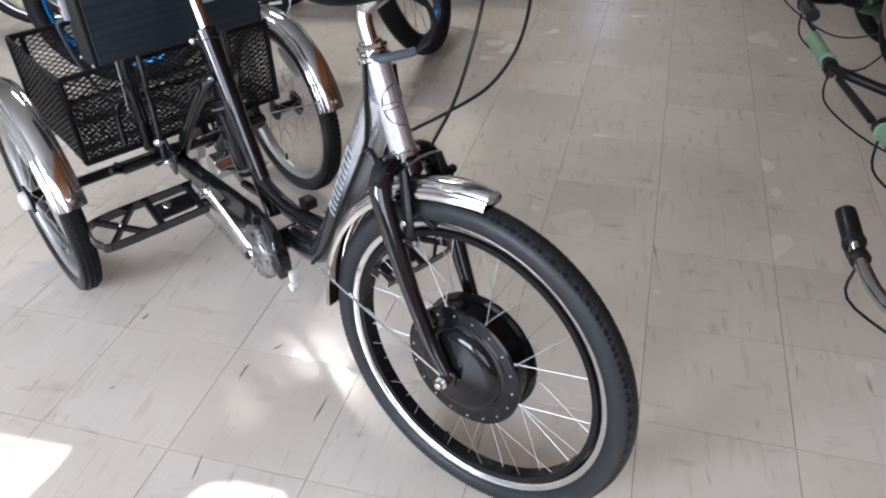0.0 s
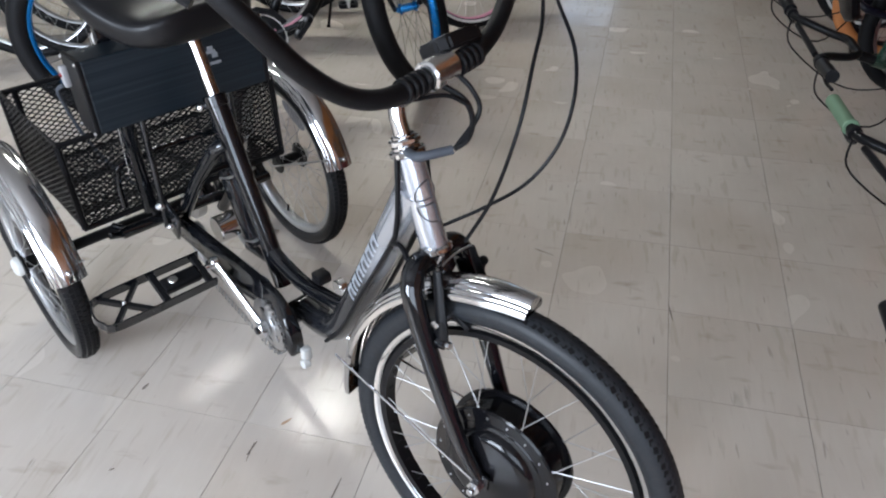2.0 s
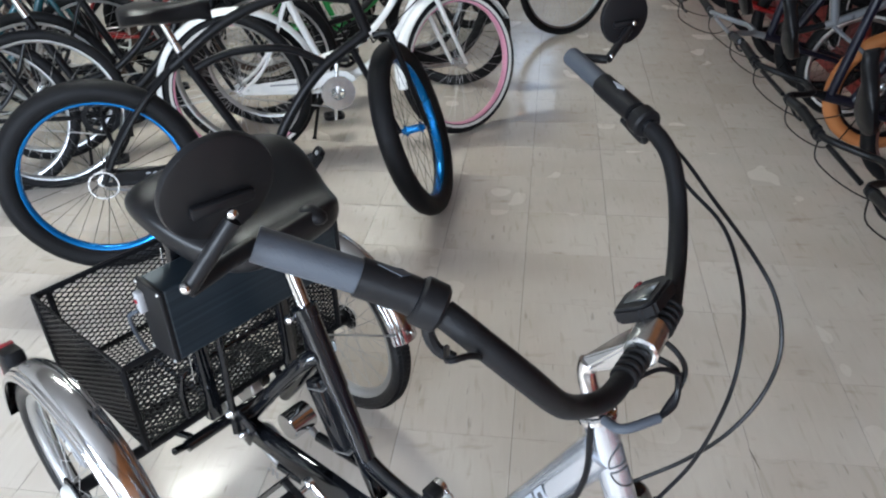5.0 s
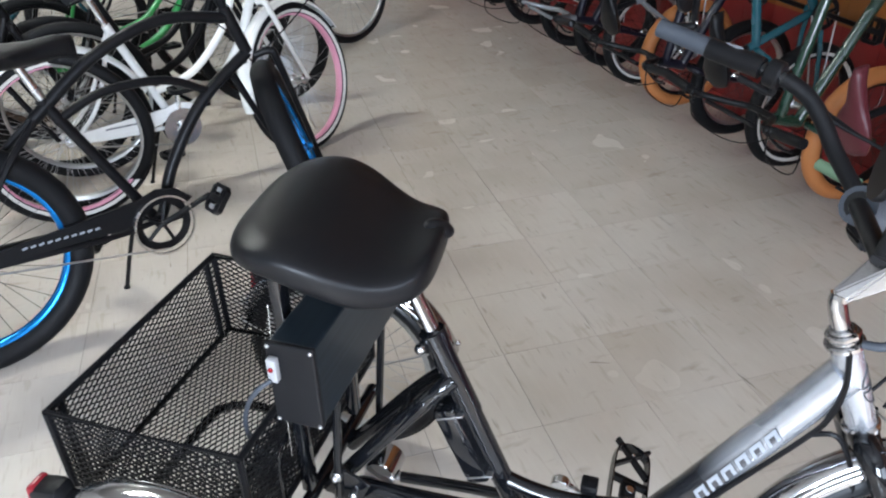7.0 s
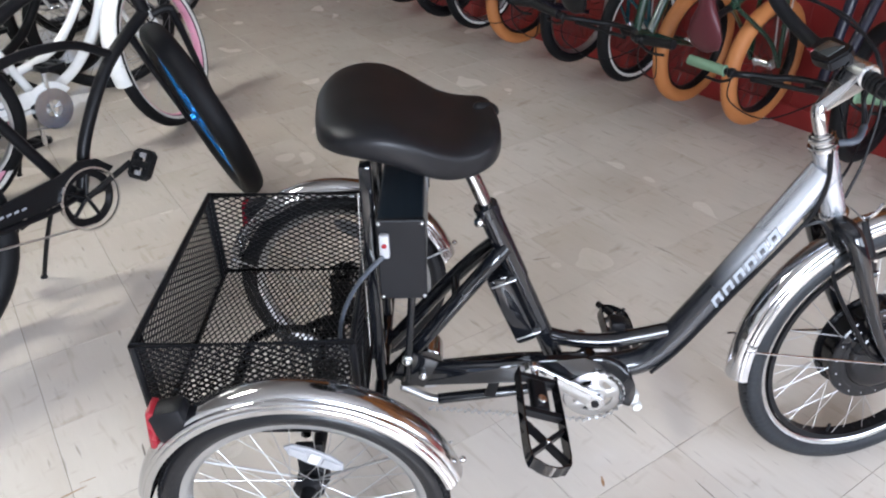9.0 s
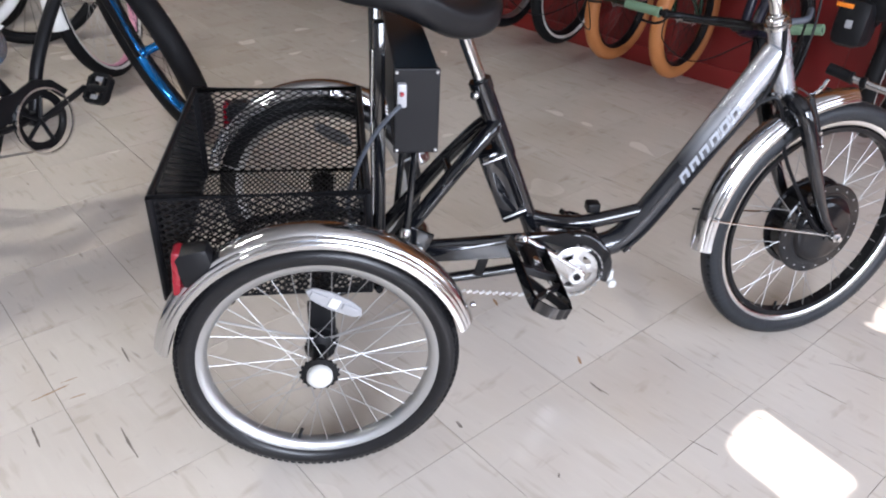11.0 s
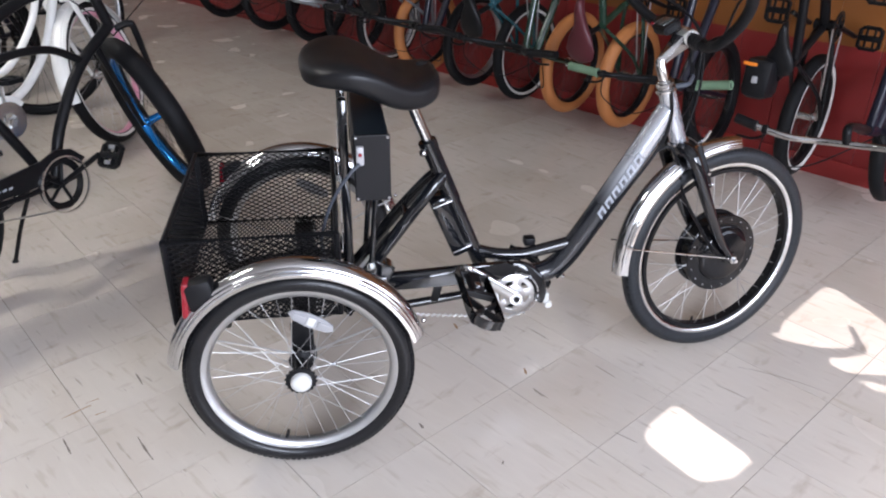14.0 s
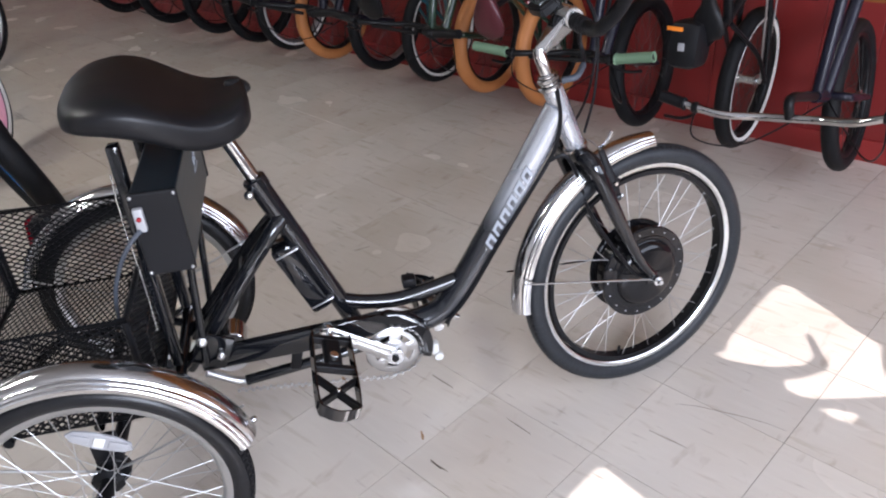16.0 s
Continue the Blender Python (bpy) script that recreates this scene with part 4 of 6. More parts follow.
# front mudguard and stays
bm = bmesh.new()
fender_arc(bm, 0.3095, 0.031, 86, 183, 44, rise=0.013, taper=0.25)
bmesh.ops.transform(bm, matrix=S @ Matrix.Translation(HUB), verts=bm.verts)
ff = part("front_mudguard", bm, M_POLISH, trike, "polished chrome front mudguard", angle=50)
for s in (-1, 1):
    bm = bmesh.new()
    a = radians(168)
    tube(bm, [(1.122, s * 0.066 - 0.018, 0.307), (HUB.x + 0.325 * math.cos(a), s * 0.033 - 0.018, HUB.z + 0.325 * math.sin(a))], 0.0022, 7)
    part("mudguard_stay", steered(bm), M_CHROME, ff)

# rear wheels
RW = 0.263
for y, s in ((-0.348, -1), (0.320, 1)):
    w = make_wheel(trike, "rear_wheel", Matrix.Translation((-0.005, y, RW)) @ Matrix.Rotation(0.15, 4, "Y"), RW - 0.002, 0.0265, 0.222, M_TYRE, M_RIM, M_SPOKE, M_SATIN, 36,
                   hub_r=0.030, hub_w=0.034, hub_half=0.040, rim_in=0.018, single=True, label="rear wheel with silver rim", seg=72, rim_half=0.0165, cross=0.85, spoke_r=0.00085)
    bm = bmesh.new()
    lathe(bm, [(0.0005, s * 0.060), (0.013, s * 0.0590), (0.020, s * 0.0555), (0.0235, s * 0.050), (0.0235, s * 0.040), (0.0005, s * 0.040)], 28, closed=False)
    part("hub_cap", bm, M_HUBCAP, w, "white domed hub cap")
    bm = bmesh.new()
    lathe(bm, [(0.022, s * 0.042), (0.034, s * 0.040), (0.034, s * 0.036), (0.022, s * 0.034)], 28)
    for i in range(18):
        a = 2 * math.pi * i / 18
        blob(bm, Matrix.Translation((0.0345 * math.cos(a), s * 0.038, 0.0345 * math.sin(a))), 0.0032, 6, 4)
    part("hub_flange", bm, M_SATIN, w, "black hub flange")
    bm = bmesh.new()
    for i in range(116):
        a = 2 * math.pi * i / 116
        for k, yy in enumerate((-0.0165, -0.0055, 0.0055, 0.0165)):
            t = a + (0.027 if k % 2 else 0.0)
            q = RW - (0.0078 if abs(yy) > 0.01 else 0.0035)
            block(bm, (0.0042, 0.0092, 0.0098), Matrix.Rotation(-t, 4, "Y") @ Matrix.Translation((q, yy, 0)) @ Matrix.Rotation(math.copysign(0.5 if abs(yy) > 0.01 else 0.0, yy), 4, "Z"), 0)
    tagged(part("tread", bm, M_TYRE_S, w, smooth=False), kind="stuff")
    tubes("valve", [(((-0.02, 0.0, -0.205), (-0.017, 0.0, -0.180)), 0.0035, 8)], M_PLASTIC, w)
    bm = bmesh.new()
    slab(bm, [(-0.056, 0.002), (-0.046, 0.013), (-0.012, 0.018), (0.026, 0.016), (0.050, 0.009), (0.056, -0.004), (0.044, -0.013), (0.0, -0.016), (-0.040, -0.011)], 1, -0.003, 0.003)
    bmesh.ops.bevel(bm, geom=bm.edges[:], offset=0.0012, segments=1, affect="EDGES")
    seat_m = Matrix.Translation((0.010, s * 0.017, 0.146)) @ pose(0, 0, 0, 0, 20, 0)
    bmesh.ops.transform(bm, matrix=seat_m, verts=bm.verts)
    refl = part("spoke_reflector", bm, M_REFLECTOR, w, "clear white spoke reflector")
    for dx, long in ((-0.031, 0.030), (0.031, 0.030), (0.0, 0.018)):
        bm = bmesh.new()
        block(bm, (long, 0.003, 0.015 if dx else 0.020), seat_m @ Matrix.Translation((dx, s * 0.0045, 0.001)), 0.001)
        part("lens", bm, M_REFLECTOR if dx else M_HUBCAP, refl, "faceted clear lens" if dx else "white clip")
    bm = bmesh.new()
    fender_arc(bm, 0.270, 0.036, 17, 168, 56, rise=0.014)
    bmesh.ops.transform(bm, matrix=Matrix.Translation((-0.004, y, RW)), verts=bm.verts)
    rf = part("rear_mudguard", bm, M_POLISH, trike, "polished chrome rear mudguard", angle=50)
    for a0 in (24, 160):
        a = radians(a0)
        tubes("mudguard_stay", [(((0.0, y - s * 0.055, RW), (0.274 * math.cos(a), y - s * 0.036, RW + 0.274 * math.sin(a))), 0.0024, 7)], M_STEEL, rf)
    a = radians(22)
    bm = bmesh.new()
    blob(bm, Matrix.Translation((0.289 * math.cos(a), y, RW + 0.289 * math.sin(a))), 0.006)
    part("rivet", bm, M_CHROME, rf)
    # tail light on the guard
    ty = y + (-0.004 if s < 0 else 0.004)
    tz = 0.046 if s < 0 else 0.028
    bm = bmesh.new()
    block(bm, (0.060, 0.042, 0.070), pose(-0.190, ty, 0.433 + tz, 0, -12, 0), 0.010)
    tl = part("tail_light", bm, M_PLASTIC, trike, "black tail light housing")
    bm = bmesh.new()
    block(bm, (0.014, 0.038, 0.082), pose(-0.221, ty, 0.426 + tz, 0, 6, 0), 0.005)
    part("lens", bm, M_RED_LENS, tl, "red lens")

# rear axle, hangers, differential sprocket
tubes("axle_tube", [(((0, -0.30, RW), (0, 0.235, RW)), 0.013, 12)], M_SATIN, trike)
for y in (-0.285, -0.07, 0.07, 0.222):
    bm = bmesh.new()
    block(bm, (0.05, 0.012, 0.10), Matrix.Translation((0, y, RW + 0.035)), 0.004)
    disc(bm, 0.030, 0.010, 20, Matrix.Translation((0, y, RW)))
    part("axle_hanger", bm, M_SATIN, trike)
bm = bmesh.new()
disc(bm, 0.042, 0.0025, 40, Matrix.Translation((0.0, -0.045, RW)), 0.0005)
part("rear_sprocket", bm, M_STEEL, trike)
bm = bmesh.new()
disc(bm, 0.052, 0.014, 24, Matrix.Translation((0.0, 0.03, RW)), 0.003)
part("brake_drum", bm, M_STEEL, trike)
tubes("rack_loop", [([(-0.165, -0.250, 0.332), (-0.165, -0.02, 0.332), (-0.150, 0.030, 0.332), (-0.110, 0.050, 0.332), (-0.060, 0.050, 0.332), (-0.025, 0.030, 0.332), (-0.012, -0.02, 0.332), (-0.012, -0.250, 0.332)], 0.0095)], M_BLACK, trike, "black rack loop under the basket")
tubes("rack_rail", [([(-0.06, 0.050, 0.332), (0.0, 0.085, 0.332), (0.06, 0.075, 0.326), (0.112, 0.06, 0.316)], 0.0095)], M_BLACK, trike)
for y in (-0.215, 0.19):
    tubes("rack_strut", [([(0.11, y, 0.318), (0.09, y * 0.75, 0.295), (0.0, y * 0.8, RW + 0.01)], 0.008)], M_BLACK, trike)
tubes("rack_cross", [(((0.115, -0.190, 0.315), (0.115, 0.190, 0.315)), 0.013, 12)], M_BLACK, trike, "black cross tube")
tubes("inner_hoop", [([(0.085, -0.16, 0.36), (0.085, -0.155, 0.44), (0.085, -0.12, 0.465), (0.085, 0.08, 0.465), (0.085, 0.12, 0.44), (0.085, 0.125, 0.36)], 0.0085)], M_BLACK, trike, "black tube hoop at the basket front")
bm = bmesh.new()
disc(bm, 0.032, 0.030, 24, Matrix.Translation((0.205, 0.02, 0.285)))
part("coaster_hub", bm, M_CHROME, trike, "chrome mid hub")
bm = bmesh.new()
disc(bm, 0.038, 0.002, 32, Matrix.Translation((0.205, -0.045, 0.285)), 0.0005)
part("mid_sprocket", bm, M_STEEL, trike)

# crank, chainring, pedals
BB = Vector((0.541, 0, 0.252))
bm = bmesh.new()
lathe(bm, [(0.043, -0.0695), (0.044, -0.071), (0.057, -0.071), (0.0615, -0.0688), (0.0615, -0.0672), (0.057, -0.066), (0.044, -0.066), (0.043, -0.0675)], 56)
lathe(bm, [(0.0, -0.074), (0.024, -0.074), (0.030, -0.071), (0.030, -0.066), (0.0, -0.066)], 36)
for i in range(5):
    a = 2 * math.pi * i / 5 + 0.15
    block(bm, (0.030, 0.0045, 0.026), Matrix.Rotation(-a, 4, "Y") @ Matrix.Translation((0.036, -0.0692, 0)), 0.0015)
ring = part("chainring", bm, M_CRANK, trike, "satin alloy chainring with oval slots", Matrix.Translation(BB - Vector((0, 0.015, 0))))
bm = bmesh.new()
lathe(bm, [(0.019, -0.0708), (0.0395, -0.0708), (0.0395, -0.0682), (0.019, -0.0682)], 40)
part("guard_disc", bm, M_SATIN, ring, "dark backing seen through the slots", Matrix.Translation((0, 0.007, 0)))
A1 = radians(142.5)
for s in (-1, 1):
    d = Vector((math.cos(A1), 0, math.sin(A1))) * (1 if s < 0 else -1)
    y0, y1 = s * 0.098, s * 0.112
    end = BB + d * 0.166
    bm = bmesh.new()
    tube(bm, [BB + Vector((0, y0, 0)), BB + d * 0.08 + Vector((0, s * 0.104, 0)), end + Vector((0, y1, 0))], 0.0080, 14, scale=[1.15, 1.0, 0.9], ry=0.0150)
    disc(bm, 0.019, 0.010, 24, Matrix.Translation(BB + Vector((0, y0, 0))))
    disc(bm, 0.014, 0.008, 20, Matrix.Translation(end + Vector((0, y1, 0))))
    crank = part("crank_arm", bm, M_ALLOY, trike, "polished alloy crank arm")
    bm = bmesh.new()
    disc(bm, 0.008, 0.004, 14, Matrix.Translation(BB + Vector((0, s * 0.108, 0))), 0.001)
    part("crank_bolt", bm, M_SATIN, crank)
    # long cage pedal
    px, pz, h = end.x - s * 0.004, end.z, 0.038
    tilt = Matrix.Translation((px, 0, pz)) @ Matrix.Rotation(radians(20), 4, "Y") @ Matrix.Translation((-px, 0, -pz))
    ya, yb = s * 0.130, -0.362 if s < 0 else 0.330
    cage = []
    for p in ((-h, ya), (-h, yb - s * 0.036), (-h * 0.62, yb - s * 0.008), (0, yb), (h * 0.62, yb - s * 0.008), (h, yb - s * 0.036), (h, ya)):
        cage.append((px + p[0], p[1], pz))
    bm = bmesh.new()
    sweep(bm, spline(cage, 4), [(-0.0016, -0.012), (0.0016, -0.012), (0.0016, 0.012), (-0.0016, 0.012)], up=(0, 0, 1))
    bmesh.ops.transform(bm, matrix=tilt, verts=bm.verts)
    pedal = part("pedal", bm, M_BLACK, crank, "long black steel cage pedal", smooth=False)
    bm = bmesh.new()
    for a, b in (((-h, s * 0.262), (h, s * 0.340)), ((h, s * 0.262), (-h, s * 0.340))):
        sweep(bm, [Vector((px + a[0], a[1], pz)), Vector((px + b[0], b[1], pz))], [(-0.004, -0.007), (0.004, -0.007), (0.004, 0.007), (-0.004, 0.007)], up=(0, 0, 1))
    for y in (0.142, 0.232):
        block(bm, (2 * h, 0.013, 0.016), Matrix.Translation((px, s * y, pz)), 0.002)
    block(bm, (0.034, 0.080, 0.020), Matrix.Translation((px, s * 0.188, pz)), 0.006)
    bmesh.ops.transform(bm, matrix=tilt, verts=bm.verts)
    part("pedal_web", bm, M_SATIN, crank, smooth=False)
    for y, r in ((0.204, 0.0095), (0.303, 0.004)):
        bm = bmesh.new()
        disc(bm, r, 0.004, 14, Matrix.Translation((px, s * y, pz + (0.011 if r > 0.005 else 0.007))) @ Matrix.Rotation(radians(90), 4, "X"), 0.001)
        bmesh.ops.transform(bm, matrix=tilt, verts=bm.verts)
        part("pedal_screw", bm, M_ALLOY, crank, "bright screw head")
    bm = bmesh.new()
    tube(bm, [(px, s * 0.116, pz), (px, s * 0.150, pz)], 0.007, 10)
    part("pedal_axle", bm, M_ALLOY, crank)
# chain guard: long bar that rounds the chainring
prof = [(0.150, 0.328), (0.150, 0.285), (0.40, 0.294), (0.50, 0.298), (0.528, 0.309)]
for i in range(9):
    a = radians(105 - 130 * i / 8)
    prof.append((BB.x + 0.060 * math.cos(a), BB.z + 0.060 * math.sin(a)))
for i in range(11):
    a = radians(-25 + 130 * i / 10)
    prof.append((BB.x + 0.088 * math.cos(a), BB.z + 0.088 * math.sin(a)))
prof += [(0.49, 0.339), (0.40, 0.336)]
bm = bmesh.new()
slab(bm, prof[::-1], 1, -0.080, -0.054)
bmesh.ops.bevel(bm, geom=bm.edges[:], offset=0.006, segments=3, affect="EDGES", profile=0.5)
for v in bm.verts:
    if v.co.y < -0.068:
        v.co.y += 0.40 * max(-0.012, min(0.022, v.co.z - 0.308))
part("chain_guard", bm, M_BLACK, trike, "gloss black chain guard", angle=50)
bm = bmesh.new()
block(bm, (0.016, 0.020, 0.030), Matrix.Translation((0.634, -0.058, 0.222)), 0.004)
disc(bm, 0.010, 0.008, 16, Matrix.Translation((0.640, -0.066, 0.204)))
part("guard_bracket", bm, M_HUBCAP, trike, "white guard bracket")
bm = bmesh.new()
n = 46
for i in range(n):
    a = Vector((0.205, -0.070, 0.213)).lerp(Vector((0.54, -0.082, 0.181)), i / n)
    b = Vector((0.205, -0.070, 0.213)).lerp(Vector((0.54, -0.082, 0.181)), (i + 0.8) / n)
    off = Vector((0, 0.0025 if i % 2 else -0.0025, 0))
    sweep(bm, [a + off, b + off], [(-0.0012, -0.0036), (0.0012, -0.0036), (0.0012, 0.0036), (-0.0012, 0.0036)], up=(0, 0, 1))
for i in range(26):
    a0, a1 = radians(-95 + 7.2 * i), radians(-95 + 7.2 * i + 5.6)
    c = BB + Vector((0, -0.083 + (0.0025 if i % 2 else -0.0025), 0))
    sweep(bm, [c + Vector((math.cos(w), 0, math.sin(w))) * 0.0635 for w in (a0, a1)], [(-0.0012, -0.0036), (0.0012, -0.0036), (0.0012, 0.0036), (-0.0012, 0.0036)], up=(0, 1, 0))
tagged(part("chain", bm, M_STEEL, trike, "steel roller chain", smooth=False), kind="stuff")
tubes("kick_peg", [(((0.66, 0.01, 0.27), (0.705, 0.02, 0.235)), 0.007, 10)], M_ALLOY, trike)
bm = bmesh.new()
block(bm, (0.03, 0.03, 0.022), Matrix.Translation((0.60, 0.02, 0.355)), 0.004)
part("cable_stop", bm, M_SATIN, trike)

bm = bmesh.new()
block(bm, (0.022, 0.004, 0.060), pose(0.338, -0.066, 0.268, 0, 14, 0), 0.001)
part("guard_hanger", bm, M_SATIN, trike, "black hanger strap")

# bolted joint where the guard meets the rear frame
bm = bmesh.new()
block(bm, (0.070, 0.008, 0.075), pose(0.182, -0.096, 0.345, 0, 25, 0), 0.003)
tube(bm, [(0.175, -0.050, 0.352), (0.178, -0.098, 0.356)], 0.012, 10)
joint = part("frame_joint", bm, M_BLACK, trike, "black bolted frame joint")
for p, r in (((0.168, -0.106, 0.378), 0.011), ((0.197, -0.106, 0.337), 0.008)):
    bm = bmesh.new()
    disc(bm, r, 0.006, 14, Matrix.Translation(p), 0.002)
    blob(bm, Matrix.Translation(p) @ Matrix.Translation((0, -0.006, 0)), r * 0.7)
    part("joint_bolt", bm, M_ALLOY, joint, "bright bolt head")

# seat post and clamp, saddle
tubes("seat_post", [(((0.332, 0, 0.632), (0.268, 0, 0.788)), 0.0135, 16)], M_CHROME, trike, "chrome seat post")
bm = bmesh.new()
disc(bm, 0.0235, 0.012, 20, Matrix.Translation((0.324, 0, 0.648)) @ pose(0, 0, 0, 90, 0, 0) @ Matrix.Rotation(radians(22), 4, "Z"), 0.002)
part("seat_collar", bm, M_BLACK, trike)
bm = bmesh.new()
tube(bm, [(0.312, 0.012, 0.640), (0.308, -0.024, 0.638)], 0.006, 10)
blob(bm, Matrix.Translation((0.308, -0.026, 0.636)), 0.010)
part("clamp_bolt", bm, M_CHROME, trike, "chrome clamp bolt")
turn_s = Matrix.Translation((0.15, -0.006, 0.004)) @ Matrix.Rotation(radians(6), 4, "Z") @ Matrix.Translation((-0.15, 0, 0))
stations = [(0.030, 0.045, 0.858, 0.026), (0.040, 0.094, 0.873, 0.044), (0.066, 0.130, 0.886, 0.060), (0.105, 0.146, 0.893, 0.072), (0.148, 0.150, 0.891, 0.086), (0.19, 0.145, 0.873, 0.092),
            (0.232, 0.132, 0.847, 0.088), (0.270, 0.117, 0.833, 0.077), (0.303, 0.104, 0.834, 0.074), (0.328, 0.086, 0.840, 0.068), (0.341, 0.054, 0.838, 0.046)]
bm = bmesh.new()
rings = []
for x, w, top, th in stations:
    ring = []
    for i in range(22):
        a = 2 * math.pi * i / 22
        c, sn = math.cos(a), math.sin(a)
        y = w * math.copysign(abs(c) ** 0.7, c)
        if sn >= 0:
            z = top - 0.030 + 0.030 * sn ** 0.8 - 0.008 * (1 - abs(c)) * min(1, w * 8)
        else:
            z = top - 0.030 - (th - 0.030) * abs(sn) ** 0.45
        ring.append(bm.verts.new(turn_s @ Vector((x, y * 1.17, z))))
    rings.append(ring)
for r, q in zip(rings, rings[1:]):
    for j in range(22):
        bm.faces.new((r[j], r[(j + 1) % 22], q[(j + 1) % 22], q[j]))
bm.faces.new(rings[0])
bm.faces.new(rings[-1][::-1])
saddle = part("saddle", bm, M_VINYL, trike, "wide black vinyl saddle", angle=80)
sub = saddle.modifiers.new("round", "SUBSURF")
sub.levels = sub.render_levels = 2
bm = bmesh.new()
blob(bm, Matrix.Translation((0.322, 0.046, 0.826)) @ pose(0, 0, 0, 0, 22, 30) @ Matrix.Diagonal((0.026, 0.020, 0.015, 1)), 1.0, 20, 14)
part("saddle_handle", bm, M_VINYL, saddle)
for s in (-1, 1):
    tubes("saddle_rail", [([(0.075, s * 0.045, 0.834), (0.14, s * 0.03, 0.800), (0.24, s * 0.024, 0.782), (0.31, s * 0.018, 0.80)], 0.004)], M_STEEL, saddle)

# battery box on uprights behind the seat
bm = bmesh.new()
block(bm, (0.074, 0.372, 0.148), Matrix.Translation((0.176, -0.010, 0.675)), 0.004)
batt = part("battery_case", bm, brushed(), trike, "brushed blue-black battery case", smooth=False)
for y in (-0.200, 0.180):
    bm = bmesh.new()
    block(bm, (0.078, 0.010, 0.152), Matrix.Translation((0.176, y, 0.675)), 0.003)
    cap = part("end_plate", bm, M_PLASTIC, batt, "black end plate", smooth=False)
    for dx in (-0.034, 0.034):
        for dz in (-0.070, 0.070):
            bm = bmesh.new()
            blob(bm, Matrix.Translation((0.176 + dx, y + (-0.005 if y < 0 else 0.005), 0.675 + dz)), 0.0035, 8, 5)
            part("plate_screw", bm, M_STEEL, batt)
bm = bmesh.new()
for i, (dy, dz, w, h) in enumerate(((0.0, 0.012, 0.030, 0.006), (-0.012, 0.004, 0.012, 0.010), (0.012, 0.004, 0.012, 0.010), (0.004, 0.020, 0.012, 0.008), (0.0, -0.012, 0.046, 0.006))):
    block(bm, (0.0016, w, h), Matrix.Translation((0.2140, 0.055 + dy, 0.688 + dz)), 0)
part("badge", bm, M_DECAL, batt, "small pale badge", smooth=False)
bm = bmesh.new()
block(bm, (0.016, 0.013, 0.042), Matrix.Translation((0.150, -0.2105, 0.708)), 0.003)
plug = part("power_socket", bm, M_SOCKET, batt, "pale grey power socket")
bm = bmesh.new()
disc(bm, 0.0042, 0.003, 14, Matrix.Translation((0.150, -0.2170, 0.712)), 0.001)
part("switch", bm, M_RED_LENS, plug, "red switch")
tubes("charge_lead", [([(0.148, -0.217, 0.692), (0.128, -0.226, 0.676), (0.098, -0.215, 0.63), (0.070, -0.195, 0.56), (0.055, -0.16, 0.47), (0.075, -0.11, 0.38)], 0.0040)], M_GRIP, batt, "grey power lead")
for y in (-0.115, 0.085):
    bm = bmesh.new()
    block(bm, (0.020, 0.028, 0.46), Matrix.Translation((0.118, y, 0.575)), 0.004)
    part("battery_upright", bm, M_BLACK, trike, "black upright bracket")
    tubes("battery_rod", [(((0.190, y + 0.01, 0.605), (0.165, y + 0.012, 0.32)), 0.0075)], M_BLACK, trike)
tubes("signal_wire", [([(0.106, -0.132, 0.76), (0.103, -0.135, 0.66), (0.104, -0.130, 0.56), (0.103, -0.134, 0.44)], 0.0014)], M_ALLOY, trike)

# wire basket: frame rods and expanded mesh panels
BX0, BX1, BY0, BY1, BZ0, BZ1 = -0.272, 0.090, -0.254, 0.252, 0.347, 0.550
corners = [(BX0, BY0), (BX1, BY0), (BX1, BY1), (BX0, BY1)]
basket = tubes("basket", [([(x, y, BZ1) for x, y in corners], 0.0072, 8, 1, True)], M_SATIN, trike, "black steel mesh cargo basket")
tubes("bottom_rim", [([(x, y, BZ0) for x, y in corners], 0.0072, 8, 1, True)], M_SATIN, basket)
for x, y in corners + [(BX0, BY1 - 0.03), (BX0, BY0 + 0.03)]:
    tubes("corner_rod", [([(x, y, BZ0), (x, y, BZ1)], 0.0072, 8)], M_SATIN, basket)


def mesh_panel(origin, du, dv, wide, high, lw=0.024, lh=0.0125):
    """Expanded metal: strands crossing in diamonds over a panel."""
    bm = bmesh.new()
    o, du, dv = Vector(origin), Vector(du), Vector(dv)
    nrm = du.cross(dv)
    slope = lh / lw
    for sgn in (1, -1):
        k = -int(high / (slope * lw)) - 2
        while k * lw < wide + high / slope:
            a0 = k * lw
            # line: x = a0 + sgn * y / slope
            if sgn > 0:
                y_lo, y_hi = max(0, (0 - a0) * slope), min(high, (wide - a0) * slope)
            else:
                y_lo, y_hi = max(0, (a0 - wide) * slope), min(high, a0 * slope)
            if y_hi - y_lo > 1e-3:
                p = [o + du * (a0 + sgn * y / slope) + dv * y for y in (y_lo, y_hi)]
                sweep(bm, p, [(-0.0012, -0.0011), (0.0012, -0.0011), (0.0012, 0.0011), (-0.0012, 0.0011)], up=nrm, caps=False)
            k += 1
    tagged(part("mesh_panel", bm, M_SATIN, basket, smooth=False), kind="stuff")


